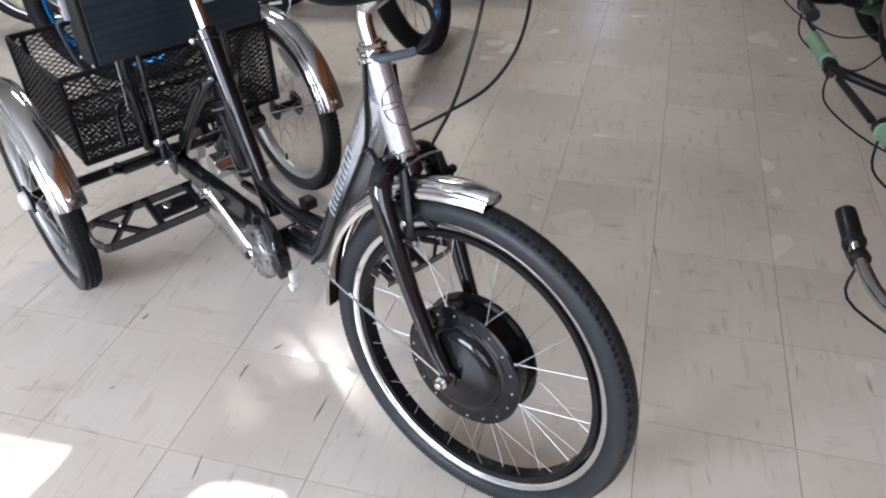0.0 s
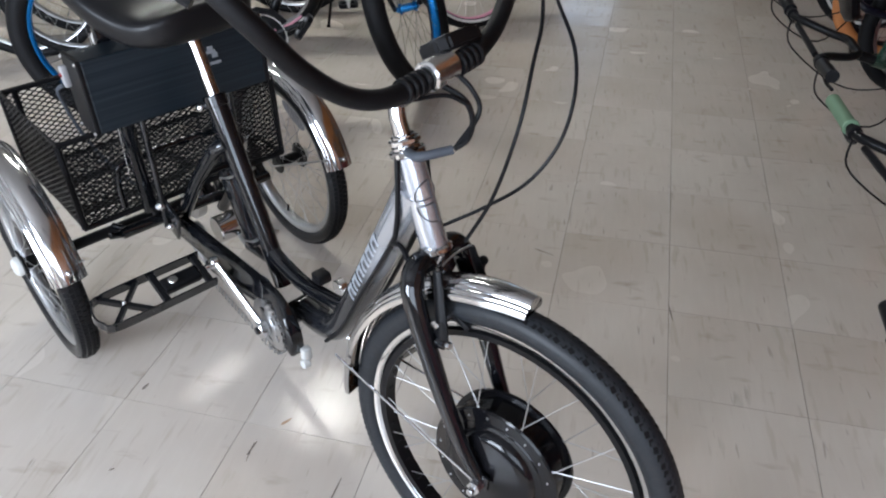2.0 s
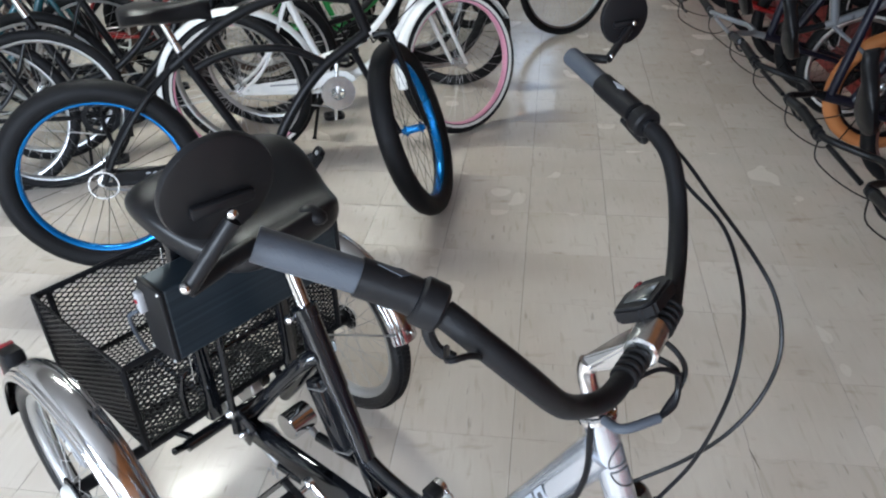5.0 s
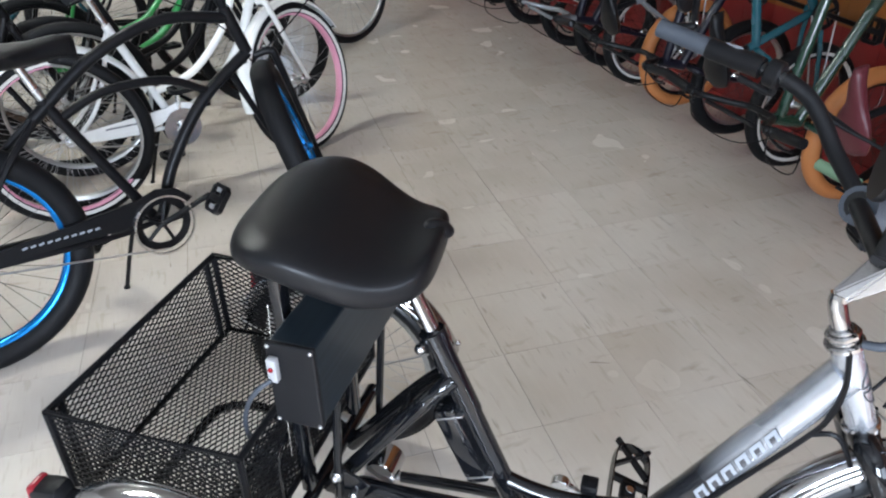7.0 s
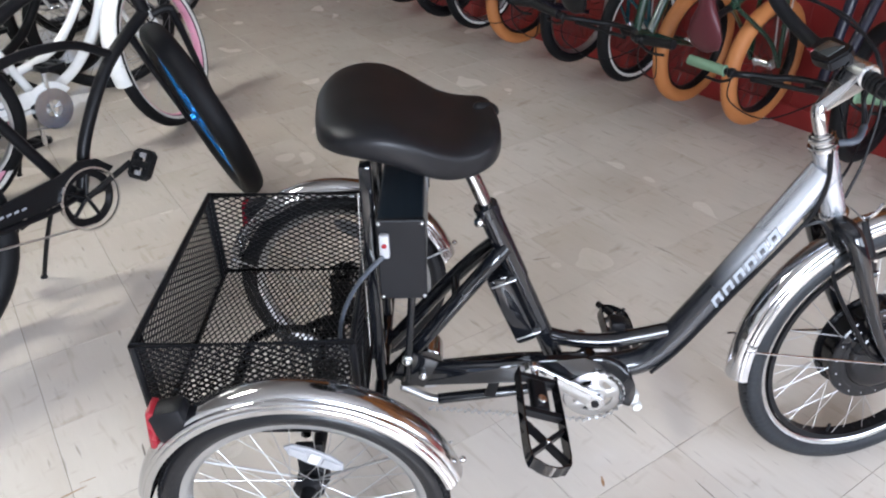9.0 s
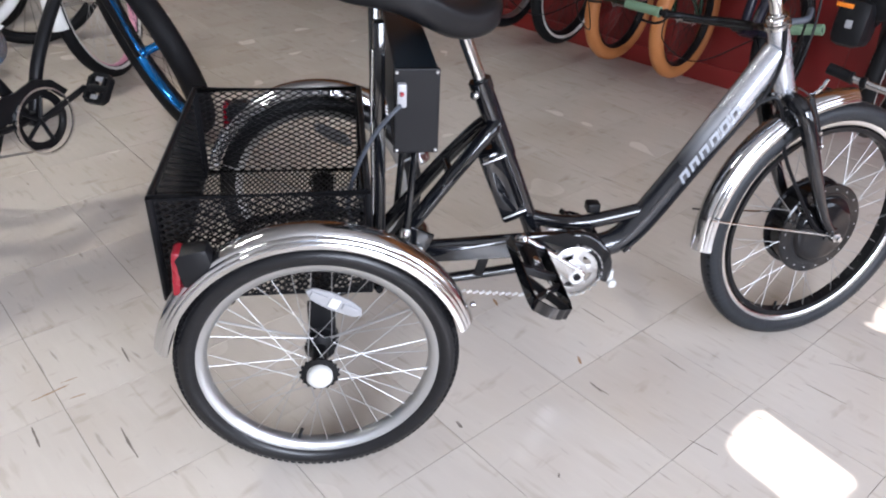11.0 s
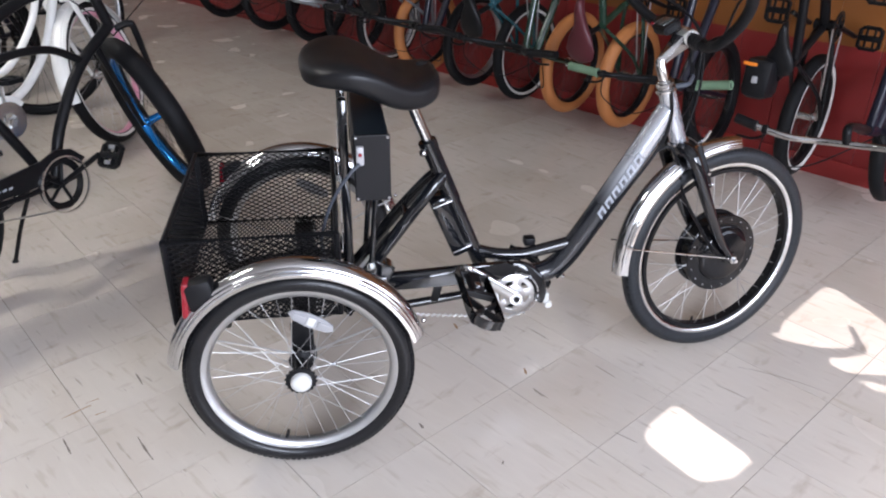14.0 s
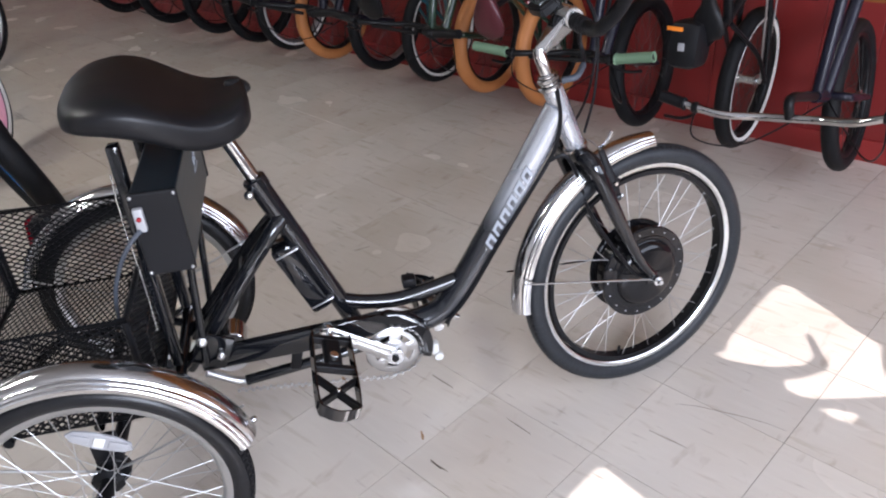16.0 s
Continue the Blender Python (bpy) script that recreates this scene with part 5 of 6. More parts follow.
W, D, H = BX1 - BX0, BY1 - BY0, BZ1 - BZ0
mesh_panel((BX0, BY0, BZ0), (1, 0, 0), (0, 0, 1), W, H)
mesh_panel((BX0, BY1, BZ0), (1, 0, 0), (0, 0, 1), W, H)
mesh_panel((BX0, BY0, BZ0), (0, 1, 0), (0, 0, 1), D, H)
mesh_panel((BX1, BY0, BZ0), (0, 1, 0), (0, 0, 1), D, H)
mesh_panel((BX0, BY0, BZ0 + 0.002), (0, 1, 0), (1, 0, 0), D, W)


# ---------------------------------------------------------------- other bicycles
def saddle_mesh(length=0.26, wide=0.08, thick=0.05):
    bm = bmesh.new()
    rings = []
    for t, w, z in ((0, 0.35, -0.006), (0.06, 0.8, 0.0), (0.2, 1.0, 0.004), (0.4, 0.8, 0.0), (0.6, 0.42, -0.004), (0.85, 0.28, 0.0), (1.0, 0.14, -0.008)):
        ring = []
        for i in range(10):
            a = 2 * math.pi * i / 10
            sn = math.sin(a)
            ring.append(bm.verts.new((-length / 2 + length * t, wide * w * math.cos(a), z + (0.4 if sn > 0 else 1.0) * thick * 0.6 * sn)))
        rings.append(ring)
    for r, q in zip(rings, rings[1:]):
        for j in range(10):
            bm.faces.new((r[j], r[(j + 1) % 10], q[(j + 1) % 10], q[j]))
    bm.faces.new(rings[0])
    bm.faces.new(rings[-1][::-1])
    bmesh.ops.subdivide_edges(bm, edges=bm.edges[:], cuts=1, smooth=0.6)
    return bm


def make_bike(label, m, kind, frame_mat, tyre, rim, r=0.25, half=0.025, group="", spoke=None, stripe=None, fork_mat=None, bar_mat=None, grip_mat=None,
              saddle_mat=None, steer=0.0, fenders=None, guard=None, basic=False, crank_angle=20, bar_turn=0.0, pedal_mat=None, kick=False, bag=False, pedal_tilt=0):
    """A bicycle, x forward from the crank, with wheels on z = 0."""
    bike = thing("bicycle", label, "bicycle", group, m)
    spoke, fork_mat, bar_mat = spoke or M_DARKSPOKE, fork_mat or frame_mat, bar_mat or M_SATIN
    grip_mat, saddle_mat = grip_mat or M_PLASTIC, saddle_mat or M_VINYL
    if kind == "bmx":
        rear, front, bb, bars_z = (-0.37, r), (0.58, r), (0, 0.29), 0.862
        seat_top, seat = (-0.105, 0.56), (-0.13, 0.70)
        head_top, head_low = Vector((0.452, 0, 0.665)), Vector((0.483, 0, 0.555))
    elif kind == "cruiser":
        rear, front, bb, bars_z = (-0.53, r), (0.585, r), (0, 0.28), 1.05
        seat_top, seat = (-0.215, 0.72), (-0.25, 0.86)
        head_top, head_low = Vector((0.36, 0, 0.86)), Vector((0.41, 0, 0.715))
    else:
        rear, front, bb, bars_z = (-0.405, r), (0.585, r), (0, 0.28), 1.05
        seat_top, seat = (-0.17, 0.70), (-0.22, 0.86)
        head_top, head_low = Vector((0.37, 0, 0.85)), Vector((0.42, 0, 0.70))
    BBv, RA, FA = Vector((bb[0], 0, bb[1])), Vector((rear[0], 0, rear[1])), Vector((front[0], 0, front[1]))
    ST = Vector((seat_top[0], 0, seat_top[1]))
    ax = (head_top - head_low).normalized()
    TS = Matrix.Translation(head_low) @ Matrix.Rotation(radians(steer), 4, ax) @ Matrix.Translation(-head_low)
    rim_r = r - half * 1.75
    rows = [([head_top, head_low], 0.019, 12)]
    if kind == "bmx":
        rows += [([head_top + Vector((0.005, 0, -0.02)), ST + Vector((0.005, 0, -0.035))], 0.017, 10), ([head_low + Vector((0, 0, 0.01)), BBv], 0.019, 10), ([ST, BBv], 0.0155, 10)]
    elif kind == "cruiser":
        rows += [([head_top + Vector((0, 0, -0.03)), (0.16, 0, 0.86), (-0.05, 0, 0.80), (-0.25, 0, 0.67)], 0.0175, 12, 8),
                 ([head_low, (0.23, 0, 0.60), (0.09, 0, 0.43), (0.03, 0, 0.30), BBv], 0.0185, 12, 8),
                 ([(0.25, 0, 0.63), (0.13, 0, 0.69), (-0.05, 0, 0.70), (-0.20, 0, 0.65)], 0.0135, 10, 8), ([ST, BBv], 0.0165, 10)]
    else:
        rows += [([head_low + Vector((0, 0, 0.01)), (0.32, 0, 0.52), (0.18, 0, 0.38), (0.03, 0, 0.31), BBv], 0.019, 12, 8),
                 ([head_top + Vector((0, 0, -0.04)), (0.28, 0, 0.62), (0.12, 0, 0.47), (-0.06, 0, 0.42)], 0.015, 10, 8), ([ST, BBv], 0.0165, 10)]
    bm = bmesh.new()
    for pts, rad, *more in rows:
        tube(bm, pts, rad, *more)
    disc(bm, 0.021, 0.036, 16, Matrix.Translation(BBv))
    part("frame", bm, frame_mat, bike)
    for s in (-1, 1):
        off = half + 0.022
        if kind == "cruiser":
            tubes("seat_stay", [([(-0.25, s * 0.012, 0.67), (-0.36, s * 0.8 * off, 0.575), (-0.46, s * off, 0.45), RA + Vector((0, s * 0.06, 0))], 0.0105, 8)], frame_mat, bike)
        else:
            tubes("seat_stay", [([ST + Vector((0, s * 0.012, -0.03)), RA + Vector((0.12, s * off, (ST.z - RA.z) * 0.3)), RA + Vector((0, s * 0.06, 0))], 0.008, 8)], frame_mat, bike)
        tubes("chain_stay", [([BBv + Vector((0, s * 0.02, 0)), BBv.lerp(RA, 0.3) + Vector((0, s * off, 0)), RA + Vector((0, s * 0.06, 0))], 0.0095, 8)], frame_mat, bike)
        bm = bmesh.new()
        top = head_low - ax * 0.02
        tube(bm, [top + Vector((0, s * 0.015, 0)), top + Vector((0.004, s * (off + 0.004), -0.006)), top + Vector((0.02, s * (off + 0.012), -0.05)), FA + Vector((0, s * 0.055, 0))], 0.0125, 10, scale=[1, 1.05, 1, 0.7])
        bmesh.ops.transform(bm, matrix=TS, verts=bm.verts)
        part("fork_leg", bm, fork_mat, bike)
    make_wheel(bike, "rear_wheel", Matrix.Translation(RA), r, half, rim_r, tyre, rim, spoke, M_ALLOY, 32, rim_in=0.008 if rim == M_PINK else 0.013, stripe=stripe, seg=44, rim_half=min(half * 0.72, 0.0175))
    make_wheel(bike, "front_wheel", TS @ Matrix.Translation(FA), r, half, rim_r, tyre, rim, spoke, M_BLUE if rim == M_BLUE else M_ALLOY, 32, rim_in=0.008 if rim == M_PINK else 0.013, stripe=stripe, seg=44, rim_half=min(half * 0.72, 0.0175))
    # stem, bars, grips
    up = head_top + ax * (0.23 if bar_mat == M_CHROME and kind == "bmx" else 0.05)
    bm = bmesh.new()
    tube(bm, [head_top, up, up + Vector((0.05 if bar_mat == M_CHROME or kind != "bmx" else -0.02, 0, 0.012))], 0.014, 10)
    bmesh.ops.transform(bm, matrix=TS, verts=bm.verts)
    part("stem", bm, bar_mat if bar_mat != M_CHROME else M_SATIN, bike)
    fwd = 0.05 if bar_mat == M_CHROME or kind != "bmx" else -0.02
    c = up + Vector((fwd, 0, 0.012))
    top = bars_z
    flat = bar_mat == M_CHROME and kind == "bmx"
    if kind == "bmx" and not flat:
        side = [(c.x, 0.0, c.z), (c.x, 0.055, c.z + 0.004), (c.x - 0.004, 0.09, c.z + 0.04), (c.x - 0.02, 0.135, top - 0.03), (c.x - 0.024, 0.17, top - 0.006), (c.x - 0.03, 0.22, top), (c.x - 0.045, 0.335, top + 0.006)]
    elif bar_mat == M_CHROME and kind != "cruiser":
        side = [(c.x, 0.0, c.z), (c.x, 0.08, c.z), (c.x - 0.01, 0.16, c.z + 0.03), (c.x - 0.03, 0.24, c.z + 0.04), (c.x - 0.06, 0.34, c.z + 0.04)]
    else:
        side = [(c.x, 0.0, c.z), (c.x + 0.01, 0.06, c.z), (c.x - 0.01, 0.14, top - 0.03), (c.x - 0.07, 0.24, top), (c.x - 0.17, 0.31, top - 0.01), (c.x - 0.26, 0.34, top - 0.02)]
    turn = TS @ Matrix.Translation(c) @ Matrix.Rotation(radians(bar_turn), 4, "X") @ Matrix.Translation(-c)
    right = [(x, -y, z) for x, y, z in side]
    bm = bmesh.new()
    tube(bm, side[::-1] + right[1:], 0.0112, 10, 5)
    if kind == "bmx" and not flat:
        tube(bm, [(c.x - 0.016, 0.118, c.z + 0.13), (c.x - 0.016, -0.118, c.z + 0.13)], 0.008, 8)
    bmesh.ops.transform(bm, matrix=turn, verts=bm.verts)
    bars = part("handlebar", bm, bar_mat, bike)
    for pts in (side, right):
        path = spline(pts, 6)
        bm = bmesh.new()
        tube(bm, path[int(len(path) * 0.80):], 0.0165, 12, 1)
        disc(bm, 0.019, 0.004, 12, Matrix.Translation(path[int(len(path) * 0.80)]))
        bmesh.ops.transform(bm, matrix=turn, verts=bm.verts)
        part("grip", bm, grip_mat, bars)
        a = path[int(len(path) * 0.72)]
        sg = 1 if a.y > 0 else -1
        bm = bmesh.new()
        disc(bm, 0.016, 0.009, 12, Matrix.Translation(a))
        tube(bm, [a, a + Vector((0.025, sg * 0.01, -0.012)), a + Vector((0.04, sg * 0.05, -0.016)), a + Vector((0.035, sg * 0.10, -0.016))], 0.005, 7)
        bmesh.ops.transform(bm, matrix=turn, verts=bm.verts)
        part("brake_lever", bm, M_SATIN, bars)
        if not basic:
            p0, q0 = turn @ a, TS @ (head_low + Vector((0.03, 0, -0.04)))
            tubes("brake_cable", [([p0, p0 + Vector((0.10, 0, -0.02)), (p0 + q0) / 2 + Vector((0.14, sg * 0.04, -0.02)), q0], 0.0026, 6)], M_CABLE, bike)
    # saddle
    sp = Vector((seat[0], 0, seat[1]))
    tubes("seat_post", [((ST + (BBv - ST) * 0.08, sp - Vector((0, 0, 0.02))), 0.0125, 10)], M_ALLOY if kind != "bmx" else M_SATIN, bike)
    if bag:
        part("saddle", saddle_mesh(0.19, 0.055, 0.05), saddle_mat, bike, m=Matrix.Translation(sp + Vector((0.10, 0, 0))) @ pose(0, 0, 0, 0, -14, 0), angle=80)
        bm = bmesh.new()
        block(bm, (0.145, 0.105, 0.12), Matrix.Translation(sp + Vector((-0.005, 0.050, -0.01))) @ pose(0, 0, 0, 0, 8, 0), 0.03)
        b = part("saddle_bag", bm, M_PLASTIC, bike, "black saddle bag")
        bm = bmesh.new()
        block(bm, (0.013, 0.050, 0.006), Matrix.Translation(sp + Vector((0.050, 0.078, 0.043))), 0.002)
        part("strip", bm, M_AMBER, b, "orange reflective strip")
        bm = bmesh.new()
        block(bm, (0.024, 0.020, 0.004), Matrix.Translation(sp + Vector((0.0, 0.050, 0.052))), 0.001)
        part("patch", bm, M_BAGTAG, b, "pale square patch")
    elif kind == "bmx":
        part("saddle", saddle_mesh(0.27, 0.072, 0.06), saddle_mat, bike, m=Matrix.Translation(sp + Vector((0.03, 0, 0))) @ pose(0, 0, 0, 0, -14, 0), angle=80)
    else:
        part("saddle", saddle_mesh(0.28, 0.11, 0.075), saddle_mat, bike, m=Matrix.Translation(sp + Vector((0.02, 0, 0))), angle=80)
    # drive
    cr = {"bmx": 0.058, "cruiser": 0.088}.get(kind, 0.075)
    bm = bmesh.new()
    ring_in, ring_y = (0.42, -0.074) if guard == M_WHITE else (0.72, -0.052)
    lathe(bm, [(cr * ring_in, ring_y), (cr, ring_y), (cr, -0.048), (cr * ring_in, -0.048)], 32, Matrix.Translation(BBv))
    for i in range(5):
        a = 2 * math.pi * i / 5
        tube(bm, [BBv + Vector((0, -0.05, 0)), BBv + Vector((cr * 0.78 * math.cos(a), -0.05, cr * 0.78 * math.sin(a)))], 0.006, 6)
    part("chainring", bm, M_ALLOY if guard == M_WHITE else M_SATIN, bike)
    if kind == "cruiser":
        for centre, rad in ((BBv, cr * 1.06), (RA, 0.046)):
            bm = bmesh.new()
            lathe(bm, [(rad - 0.003, -0.075), (rad + 0.003, -0.075), (rad + 0.003, -0.069), (rad - 0.003, -0.069)], 40, Matrix.Translation(centre))
            part("guard_ring", bm, M_ALLOY, bike, "thin silver ring on the chain guard")
    for s in (-1, 1):
        a = radians(crank_angle)
        d = Vector((math.cos(a), 0, math.sin(a))) * (1 if s < 0 else -1) * 0.165
        e = BBv + d + Vector((0, s * 0.075, 0))
        bm = bmesh.new()
        tube(bm, [BBv + Vector((0, s * 0.055, 0)), e], 0.0095, 8)
        arm = part("crank_arm", bm, M_ALLOY if guard == M_WHITE else M_SATIN, bike)
        bm = bmesh.new()
        loop = [Vector((sx * px, sy * py, 0)) for sx, sy, px, py in ((1, -1, 0.046, 0.030), (1, 1, 0.046, 0.030), (1, 1, 0.036, 0.043), (-1, 1, 0.036, 0.043), (-1, 1, 0.046, 0.030), (-1, -1, 0.046, 0.030), (-1, -1, 0.036, 0.043), (1, -1, 0.036, 0.043))]
        sweep(bm, loop, [(-0.007, -0.010), (0.007, -0.010), (0.007, 0.010), (-0.007, 0.010)], closed=True, up=(0, 0, 1))
        block(bm, (0.024, 0.088, 0.022), Matrix.Translation((0, 0, 0)), 0.003)
        for py in (-0.017, 0.017):
            block(bm, (0.084, 0.008, 0.016), Matrix.Translation((0, py, 0)), 0.002)
        bmesh.ops.transform(bm, matrix=Matrix.Translation(e + Vector((0, s * 0.055, 0))) @ Matrix.Rotation(radians(pedal_tilt), 4, "Y") @ Matrix.Scale(0.88, 4), verts=bm.verts)
        part("pedal", bm, pedal_mat or M_PLASTIC, arm)
        if kind == "cruiser":
            for dx in (-0.028, 0.028):
                bm = bmesh.new()
                block(bm, (0.014, 0.022, 0.024), Matrix.Translation(e + Vector((0, s * 0.055, 0))) @ Matrix.Rotation(radians(pedal_tilt), 4, "Y") @ Matrix.Translation((dx, 0, 0)), 0.002)
                part("pedal_reflector", bm, M_REFLECTOR, arm, "pale pedal reflector", smooth=False)
        if kind != "bmx":
            continue
        bm = bmesh.new()
        for dx in (-0.0445, 0.0445):
            block(bm, (0.003, 0.050, 0.012), Matrix.Translation(e + Vector((dx, s * 0.055, 0))), 0)
        part("pedal_reflector", bm, M_AMBER, arm, "amber pedal reflectors", smooth=False)
    if guard:
        bm = bmesh.new()
        prof = [(RA.x + 0.03, RA.z + 0.03), (RA.x + 0.03, RA.z - 0.002), (-0.10, bb[1] + 0.028)]
        prof += [(cr * 1.02 * math.cos(radians(t)), bb[1] + cr * 1.02 * math.sin(radians(t))) for t in (150, 120, 90, 60, 30)]
        prof += [(cr * 1.35 * math.cos(radians(t)), bb[1] + cr * 1.35 * math.sin(radians(t))) for t in (30, 60, 90, 120)]
        slab(bm, prof[::-1], 1, -0.068, -0.060)
        part("chain_guard", bm, guard, bike, smooth=False)
        bm = bmesh.new()
        q0, q1 = Vector((RA.x + 0.10, 0, RA.z + 0.028)), Vector((-0.12, 0, bb[1] + 0.062))
        for i in range(10):
            c0 = q0.lerp(q1, 0.14 + i * 0.07)
            block(bm, (0.014, 0.0012, 0.006), Matrix.Translation((c0.x, -0.0690, c0.z - 0.006)) @ pose(0, 0, 0, 0, -6, 0), 0)
        tagged(part("lettering", bm, M_DECAL if guard != M_WHITE else M_GREYPAINT, bike, "row of small plain strokes", smooth=False), kind="stuff")
    bm = bmesh.new()
    for za, zb in ((0.020, cr), (-0.020, -cr)):
        tube(bm, [RA + Vector((0, -0.05, za)), BBv + Vector((0, -0.05, zb))], 0.0035, 5)
    part("chain", bm, M_STEEL, bike)
    if fenders:
        for centre, a0, a1, mat in ((RA, 20, 200, Matrix()), (FA, 30, 190, TS)):
            bm = bmesh.new()
            fender_arc(bm, r + 0.010, half + 0.010, a0, a1, 30, rise=0.012)
            bmesh.ops.transform(bm, matrix=mat @ Matrix.Translation(centre), verts=bm.verts)
            g = part("mudguard", bm, fenders, bike, angle=50)
            for s in (-1, 1):
                a = radians(a1 - 14)
                bm = bmesh.new()
                tube(bm, [centre + Vector((0, s * 0.06, 0)), centre + Vector(((r + 0.014) * math.cos(a), s * (half + 0.006), (r + 0.014) * math.sin(a)))], 0.0022, 5)
                bmesh.ops.transform(bm, matrix=mat, verts=bm.verts)
                part("mudguard_stay", bm, M_STEEL, g)
    if kick:
        tubes("kickstand", [([BBv + Vector((-0.07, 0.03, -0.02)), BBv + Vector((-0.09, 0.10, -0.15)), BBv + Vector((-0.11, 0.15, -bb[1] + 0.012))], 0.007, 8)], M_SATIN, bike)
        bm = bmesh.new()
        blob(bm, Matrix.Translation(BBv + Vector((-0.11, 0.15, -bb[1] + 0.012))), 0.011)
        part("kick_foot", bm, M_PLASTIC, bike)
    return bike


def floor_pose(x, y, heading, lean=0.0):
    """The bike's crank over (x, y), heading in degrees from +x, leaning to its left."""
    return Matrix.Translation((x, y, 0)) @ Matrix.Rotation(radians(heading), 4, "Z") @ Matrix.Rotation(radians(-lean), 4, "X") @ Matrix.Scale(1.03, 4)


# the cruisers on the floor
make_bike("matte black beach cruiser with blue rims, standing on its kickstand", floor_pose(-0.8775, 0.7675, 59, 4), "cruiser", M_SATIN, M_TYRE_S, M_BLUE, 0.336, 0.040,
          "floor bicycles", M_DARKSPOKE, steer=63, guard=M_SATIN, crank_angle=18, kick=True, pedal_tilt=-50)
make_bike("white step-through cruiser with pink rims and white mudguards", floor_pose(-1.293, 1.486, 57, 4), "step", M_WHITE, M_TYRE_S, M_PINK, 0.325, 0.026,
          "floor bicycles", M_SPOKE, M_WHITEWALL, steer=22, fenders=M_WHITE, guard=M_WHITE, crank_angle=88, kick=True)
make_bike("white and green bicycle parked beside the white cruiser", floor_pose(-2.015, 2.164, 60, 4), "step", M_BRIGHTGREEN, M_TYRE_S, M_SATIN, 0.33, 0.026,
          "floor bicycles", M_DARKSPOKE, fork_mat=M_WHITE, steer=8, kick=True, basic=True)
make_bike("silver-rimmed dark bicycle parked behind the cruisers", floor_pose(-2.255, -0.061, 60, 4), "step", M_SATIN, M_TYRE_S, M_RIM, 0.33, 0.022,
          "floor bicycles", M_SPOKE, steer=4, kick=True, basic=True)
make_bike("teal bicycle with silver rims in the rear row", floor_pose(-2.687, 0.428, 60, 4), "step", M_TEAL, M_TYRE_S, M_RIM, 0.33, 0.022,
          "floor bicycles", M_SPOKE, steer=-6, kick=True, basic=True)
for k, (x, y, mat, rm, lab) in enumerate(((-2.336, 2.887, M_SATIN, M_SATIN, "black bicycle standing in the crowded rear row"), (-1.749, 3.115, M_NAVY, M_RIM, "dark bicycle with silver rims in the rear row"),
                                          (-3.186, 1.082, M_SATIN, M_SATIN, "black bicycle standing in the crowded rear row"), (-3.050, 2.210, M_TEAL, M_SATIN, "dark teal bicycle standing in the rear row"),
                                          (-2.050, 0.950, M_SATIN, M_RIM, "black bicycle with silver rims in the crowded row"), (-3.120, 0.300, M_NAVY, M_RIM, "dark bicycle with silver rims at the end of the row"),
                                          (-3.630, 0.710, M_TEAL, M_RIM, "teal bicycle far back in the crowded row"), (-1.882, 0.652, M_SATIN, M_RIM, "black bicycle with silver rims behind the cruiser"), (-1.681, 1.882, M_SATIN, M_SATIN, "black bicycle close behind the white cruiser"))):
    make_bike(lab, floor_pose(x, y, 59 + 2 * (k % 3), 4), "step", mat, M_TYRE_S, rm, 0.33, 0.024, "floor bicycles", M_DARKSPOKE if rm == M_SATIN else M_SPOKE, steer=10 - 6 * k, kick=True, basic=True, crank_angle=40 * k)
make_bike("red bicycle with black tyres in the rear row", floor_pose(-2.761, 1.435, 60, 4), "step", M_RED, M_BROWN_RIM, M_RIM, 0.33, 0.022,
          "floor bicycles", M_SPOKE, steer=6, kick=True, basic=True)


# bicycles hung on the boarded wall, nose down or nose up
def hung(v, down, clear=0.078, r=0.25, twist=0.0):
    base = ROOM.to_3x3()
    U, V, Z = base @ Vector((1, 0, 0)), base @ Vector((0, 1, 0)), Vector((0, 0, 1))
    xf, xr = 0.58, -0.37
    if down:
        cols, z0 = (-Z, -V, -U), clear + xf + r
    else:
        cols, z0 = (Z, V, -U), clear - xr + r
    m = Matrix((cols[0], cols[1], cols[2])).transposed().to_4x4()
    spot = room(WALL_U - 0.025, v * 1.008, z0 * 1.03)
    return Matrix.Translation(spot) @ Matrix.Rotation(radians(twist), 4, "Z") @ m @ Matrix.Scale(1.03, 4)


